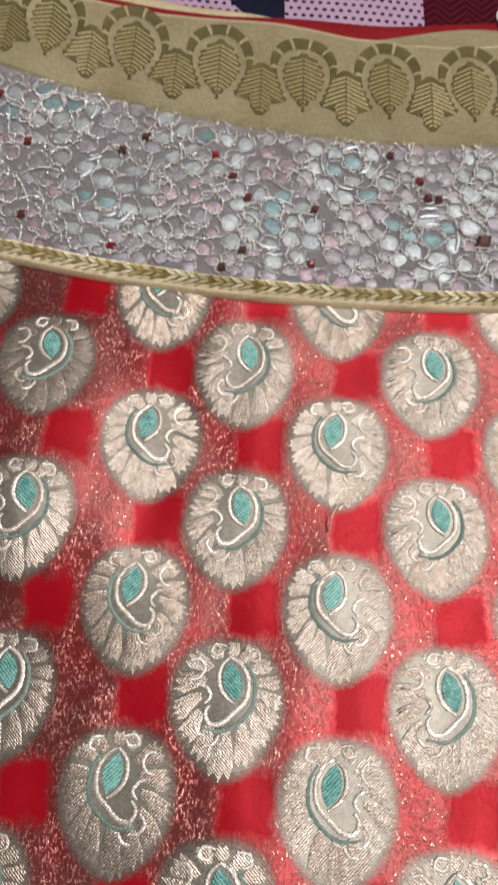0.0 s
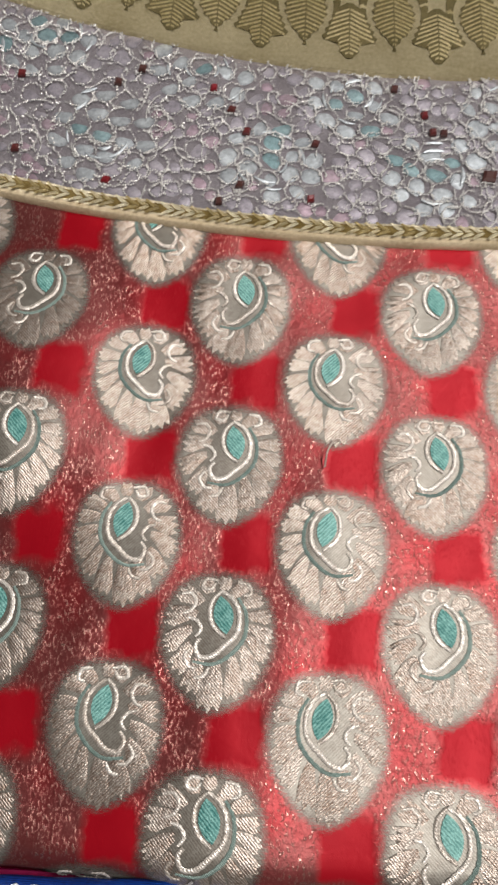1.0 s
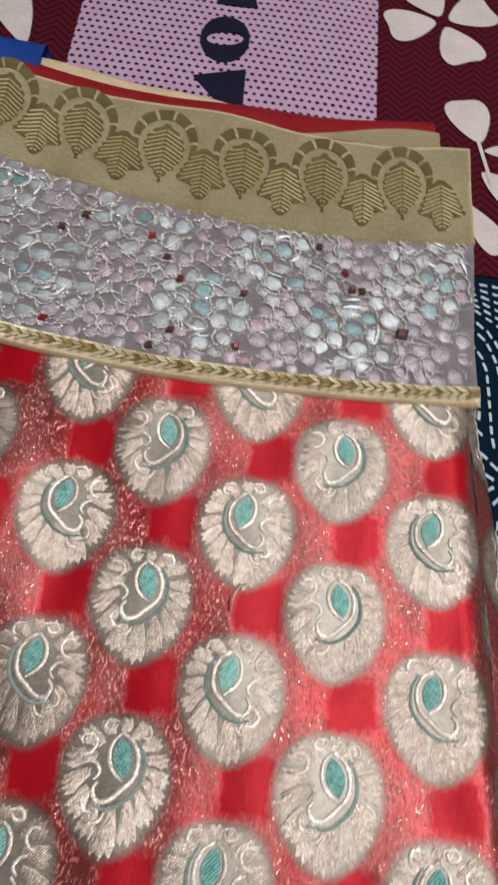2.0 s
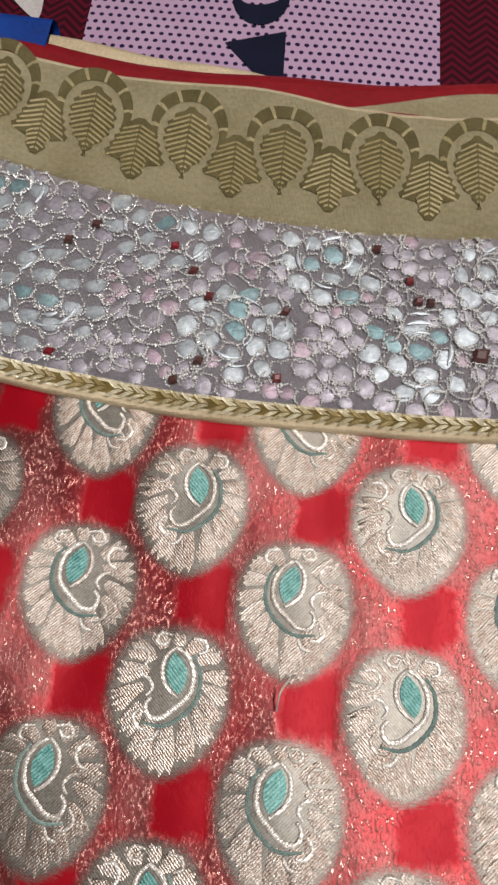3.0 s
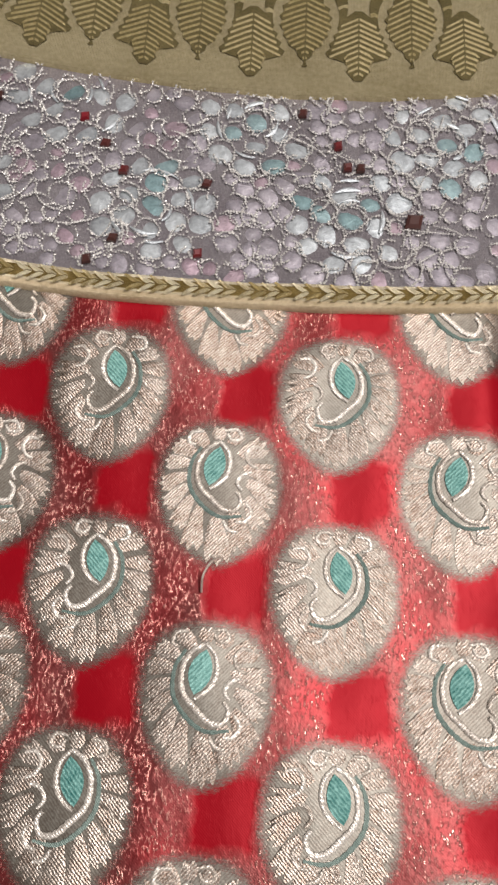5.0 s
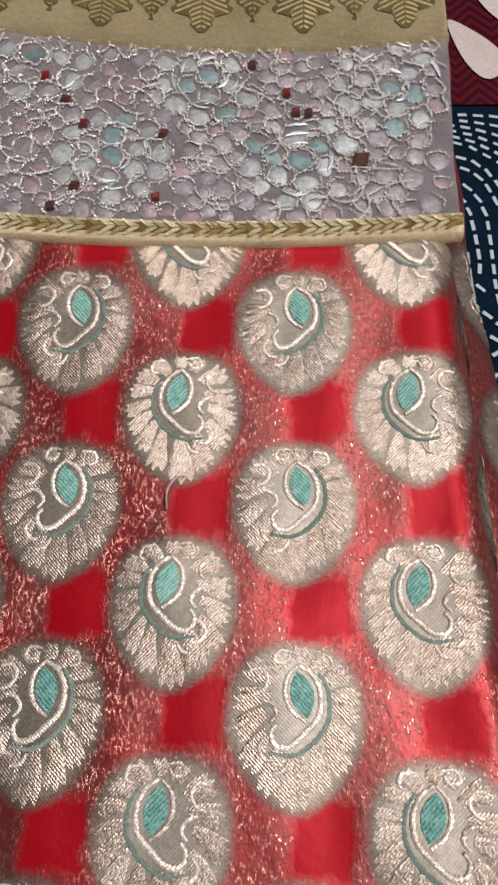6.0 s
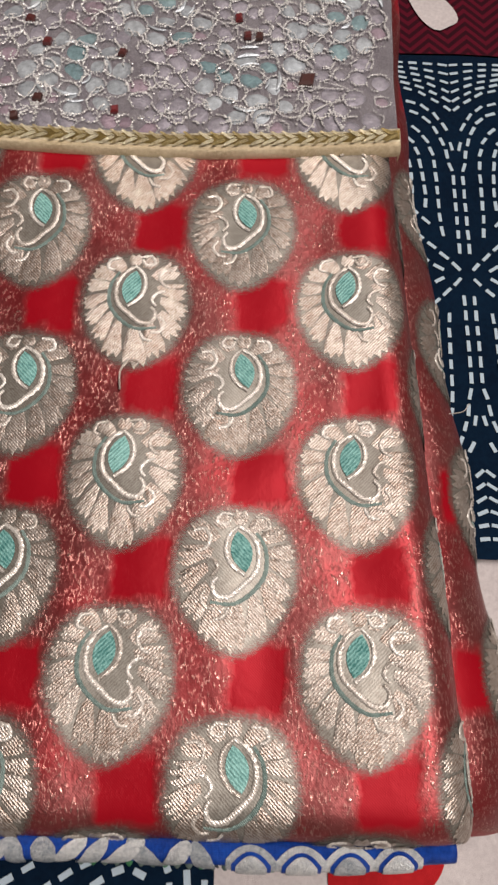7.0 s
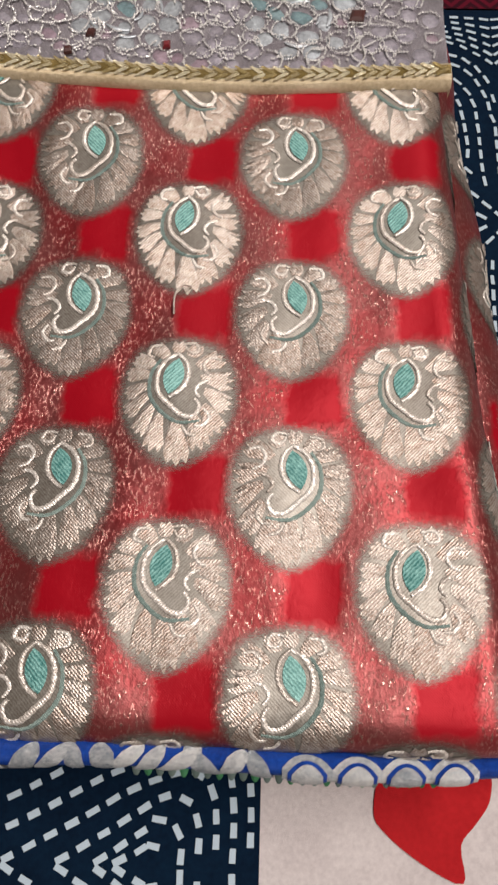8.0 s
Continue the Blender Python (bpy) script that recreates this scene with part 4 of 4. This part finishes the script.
def stone_mesh():
    verts, faces, n = [], [], 4
    for f, z in ((1.0, 0.0), (0.96, 0.0011), (0.55, 0.0018)):
        verts += [(f * math.cos(TAU * i / n), f * math.sin(TAU * i / n), z) for i in range(n)]
    for q in range(2):
        faces += [(q * n + i, q * n + (i + 1) % n, (q + 1) * n + (i + 1) % n, (q + 1) * n + i) for i in range(n)]
    faces.append(tuple(range(2 * n, 3 * n)))
    me = bpy.data.meshes.new("stone")
    me.from_pydata(verts, [], faces)
    me.materials.append(GEM)
    return me


STONE = stone_mesh()
for x, y, r, kind in placed:
    if kind == "s":
        p = flat_point(x, y)
        ob = tagged(new("stone", STONE), "faceted dark red stone")
        ob.parent = band
        ob.matrix_local = pose(p.x, p.y, p.z + 0.0022, rng.uniform(-8, 8), rng.uniform(-8, 8), 45 + rng.uniform(-16, 16)) @ Matrix.Diagonal((r, r * 0.85, 1, 1))

# ---- woven leaves of the gold border ----


def woven_leaf(name, cx, base, outline, ribs, mirror=1):
    """A leaf of dark weave with slanting raised ribs; outline: (half width, height) from its tip upward."""
    verts, faces, uv, slots = [], [], [], []
    n = 16

    def half(h):
        for (w0, h0), (w1, h1) in zip(outline, outline[1:]):
            if h0 <= h <= h1:
                return w0 + (w1 - w0) * (h - h0) / (h1 - h0)
        return 0.0

    top = outline[-1][1]

    def put(lx, ly, h):
        x = cx + lx
        y = base(x) + ly
        p = flat_point(x, y)
        verts.append((p.x, p.y, p.z + 0.0030 + h))
        uv.append((x, y))

    for i in range(n + 1):
        h = top * i / n
        w = half(h)
        for g in (-1, -0.5, 0, 0.5, 1):
            put(w * g + 0.0006 * (-1) ** i * (abs(g) == 1) * g, h, 0.00035)
    for i in range(n):
        for k in range(4):
            faces.append((i * 5 + k, i * 5 + k + 1, i * 5 + 6 + k, i * 5 + 5 + k))
            slots.append(0)
    for q in range(ribs):
        h = top * (0.10 + 0.86 * q / ribs)
        for s in (-1, 1):
            reach = half(max(0.0, h - 0.0022)) * 0.94
            k = len(verts)
            for i in range(4):
                f = i / 3
                ly = h - 0.0050 * f * (reach / 0.009)
                if ly < 0.0004:
                    ly = 0.0004
                for dy, dz in ((-0.00050, 0.0003), (0.0, 0.0008), (0.00050, 0.0003)):
                    put(s * (0.0002 + min(reach * f, half(ly) * 0.96)), ly + dy, dz)
            for i in range(3):
                for m in (0, 1):
                    f4 = (k + i * 3 + m, k + i * 3 + 3 + m, k + i * 3 + 4 + m, k + i * 3 + 1 + m)
                    faces.append(f4 if s > 0 else f4[::-1])
                    slots.append(1)
    return linked(name, verts, faces, [LEAF, RIB], gold, uv=uv, slots=slots)


def woven_arch(cx, base, y0, radius_x, radius_y):
    """The ribbed vine that arches over a round leaf."""
    verts, faces, uv, slots = [], [], [], []
    n = 39
    for i in range(n + 1):
        a = math.pi * (-0.08 + 1.16 * i / n)
        w = 0.0056 * (0.25 + 0.75 * math.sin(math.pi * i / n))
        for f, h in ((0.0, 0.0003), (0.5, 0.0006), (1.0, 0.0003)):
            lx, ly = (radius_x + w * f) * math.cos(a), y0 + (radius_y + w * f) * math.sin(a)
            x = cx + lx
            p = flat_point(x, base(x) + ly)
            verts.append((p.x, p.y, p.z + 0.0030 + h + (0.0004 if i % 6 == 5 and f == 0.5 else 0)))
            uv.append((x, p.y))
    for i in range(n):
        for k in (0, 1):
            faces.append((i * 3 + k, i * 3 + k + 1, i * 3 + 4 + k, i * 3 + 3 + k))
            slots.append(1 if i % 6 == 5 else 0)
    return linked("woven_arch", verts, faces, [LEAF, RIB], gold, uv=uv, slots=slots)


TALL = 1.28
TIP_LEAF = [(0.0006, 0.0), (0.0030, 0.0012), (0.0036, 0.0048), (0.0046, 0.0060), (0.0104, 0.0064), (0.0096, 0.0085), (0.0076, 0.0130), (0.0055, 0.0175), (0.0036, 0.0200), (0.0006, 0.0212)]
ROUND_LEAF = [(0.0003, 0.0), (0.0009, 0.0024), (0.0022, 0.0036), (0.0054, 0.0070), (0.0076, 0.0112), (0.0081, 0.0145), (0.0074, 0.0180), (0.0052, 0.0212), (0.0022, 0.0235), (0.0003, 0.0245)]
TIP_LEAF, ROUND_LEAF = [(w, h * TALL) for w, h in TIP_LEAF], [(w, h * TALL) for w, h in ROUND_LEAF]
for k in range(-1, 8):
    cx = 0.0865 - 0.0335 * k
    woven_leaf("tip_leaf", min(cx, 0.1225), lambda x: gold_low(x) + 0.0050, TIP_LEAF, 11)
    cx -= 0.0168
    woven_leaf("round_leaf", cx, lambda x: gold_low(x) + 0.0096, ROUND_LEAF, 12)
    woven_arch(cx, gold_low, 0.0295, 0.0106, 0.0140)

# ---- rolled blue and silver edge along the near end ----
ROLL_R = 0.0038


def roll_centre(x):
    return Vector((x, -0.0240 + 0.0010 * math.sin(x * 40) + 0.045 * max(0, x - 0.09) ** 1.0 * 0.6, 0.0485 + 0.0008 * math.sin(x * 63 + 1)))


def roll_part(name, x0, x1, r, mat, label, dents=0.0, parent=None):
    nu, n = max(4, int((x1 - x0) / 0.002)), 16
    verts, uv = [], []
    for i in range(nu + 1):
        x = x0 + (x1 - x0) * i / nu
        c = roll_centre(x)
        for k in range(n):
            a = TAU * k / n
            rr = r * (1 + dents * noise.noise((x * 160, math.cos(a) * 1.5, math.sin(a) * 1.5)))
            verts.append((c.x, c.y + rr * 0.9 * math.cos(a), c.z + rr * math.sin(a)))
            uv.append((x, a * r))
    faces = [(i * n + k, i * n + (k + 1) % n, (i + 1) * n + (k + 1) % n, (i + 1) * n + k) for i in range(nu) for k in range(n)]
    faces += [tuple(range(n))[::-1], tuple(nu * n + k for k in range(n))]
    return linked(name, verts, faces, mat, parent or sari, label, uv=uv)


roll = roll_part("rolled_edge", -0.17, 0.1405, ROLL_R, BLUE, "rolled royal blue silk edge", 0.08)


def roll_patch(x, length, a0, a1, mat, name, lift=0.0003, slant=0.0, parent=None, taper=True):
    nu, nv, verts, uv = 9, 7, [], []
    for i in range(nu):
        f = i / (nu - 1)
        w = math.sin(math.pi * (0.08 + 0.84 * f)) ** 0.6 if taper else 1.0
        for k in range(nv):
            g = k / (nv - 1)
            mid, halfa = (a0 + a1) / 2, (a1 - a0) / 2
            a = mid + halfa * w * (2 * g - 1)
            xx = x + length * (f - 0.5) + slant * (a - mid)
            c = roll_centre(xx)
            r = ROLL_R + 0.0001 + lift + 0.0004 * math.sin(math.pi * g) * w
            verts.append((c.x, c.y + r * 0.92 * math.cos(a), c.z + r * math.sin(a)))
            uv.append((xx, a * 0.005))
    return linked(name, verts, [q[::-1] for q in grid_faces(nv, nu)], mat, parent or roll, uv=uv)


x = 0.1255
while x > -0.16:
    big = x > 0.085
    size = 0.0125 if big else rng.uniform(0.0035, 0.0065)
    roll_patch(x, size, 0.9, 4.1 if big else rng.uniform(2.6, 4.0), SILK_WHITE, "silver_scroll", slant=0.0 if big else rng.uniform(-0.004, 0.004))
    if big:
        roll_patch(x, size * 0.78, 1.3, 4.0, BLUE, "scroll_ring", 0.0006)
        roll_patch(x, size * 0.62, 1.5, 3.8, SILK_WHITE, "scroll_middle", 0.0010)
    x -= size * rng.uniform(0.90, 1.02) if big else size * rng.uniform(1.0, 1.35)
for i in range(26):
    xx = 0.123 - i * 0.0031
    c = roll_centre(xx)
    pts = []
    for k in range(8):
        a = math.pi * k / 7
        pts.append((xx + 0.0013 * math.cos(a), c.y - 0.0030 - 0.0034 * math.sin(a), 0.0430 - 0.0018 * math.sin(a)))
    verts = pts + [(p[0], p[1] + 0.0003, p[2] - 0.0008) for p in pts]
    faces = [tuple(range(8))] + [(k, k + 8, k + 9, k + 1) for k in range(7)]
    linked("scallop", verts, faces, GREEN if i % 3 == 0 or i < 3 else TEAL_GREY, roll, "")

# layers under the rolled edge, seen from the near end
for name, z, yy, mat in (("front_fold", 0.0325, -0.0235, MAGENTA), ("front_fold", 0.0240, -0.0220, BLUE), ("front_fold", 0.0130, -0.0235, FOLD_RED), ("front_fold", 0.0050, -0.0215, GOLD_PALE)):
    verts, nk = [], 9
    for i in range(41):
        x = -0.17 + 0.305 * i / 40
        zz = z + 0.001 * noise.noise((x * 30, z * 100, 1))
        for k in range(nk):
            a = math.pi * (k / (nk - 1) - 0.5)
            verts.append((x, yy - 0.0045 * math.cos(a) + 0.001 * noise.noise((x * 40, z * 200, 2)), zz + 0.0045 * math.sin(a)))
    linked(name, verts, [(i * nk + k, i * nk + k + 1, (i + 1) * nk + k + 1, (i + 1) * nk + k) for i in range(40) for k in range(nk - 1)], mat, sari, "edge of a folded layer")

# ---- loose threads ----


def loose_thread(points, r, name, mat, label):
    data = bpy.data.curves.new(name, "CURVE")
    data.dimensions, data.bevel_depth, data.bevel_resolution = "3D", r, 1
    sp = data.splines.new("POLY")
    path = bezier_path(points, 6)
    sp.points.add(len(path) - 1)
    for q, p in zip(sp.points, path):
        q.co = (*p, 1)
    data.materials.append(mat)
    ob = new(name, data)
    ob.parent = sari
    return tagged(ob, label)


def on_top(x, y, h):
    p = upper_point(x, y)
    return (p.x, p.y, p.z + h)


loose_thread([on_top(0.0490, 0.0960, 0.0015), on_top(0.0493, 0.1000, 0.005), on_top(0.0512, 0.1035, 0.005), on_top(0.0535, 0.1052, 0.0015)], 0.00030, "loose_thread", OUTLINE, "loose pale gold thread end")
loose_thread([(0.1525, 0.1000, 0.034), (0.1580, 0.1010, 0.034), (0.1600, 0.1035, 0.035)], 0.00016, "loose_thread", OUTLINE, "loose pale thread end")
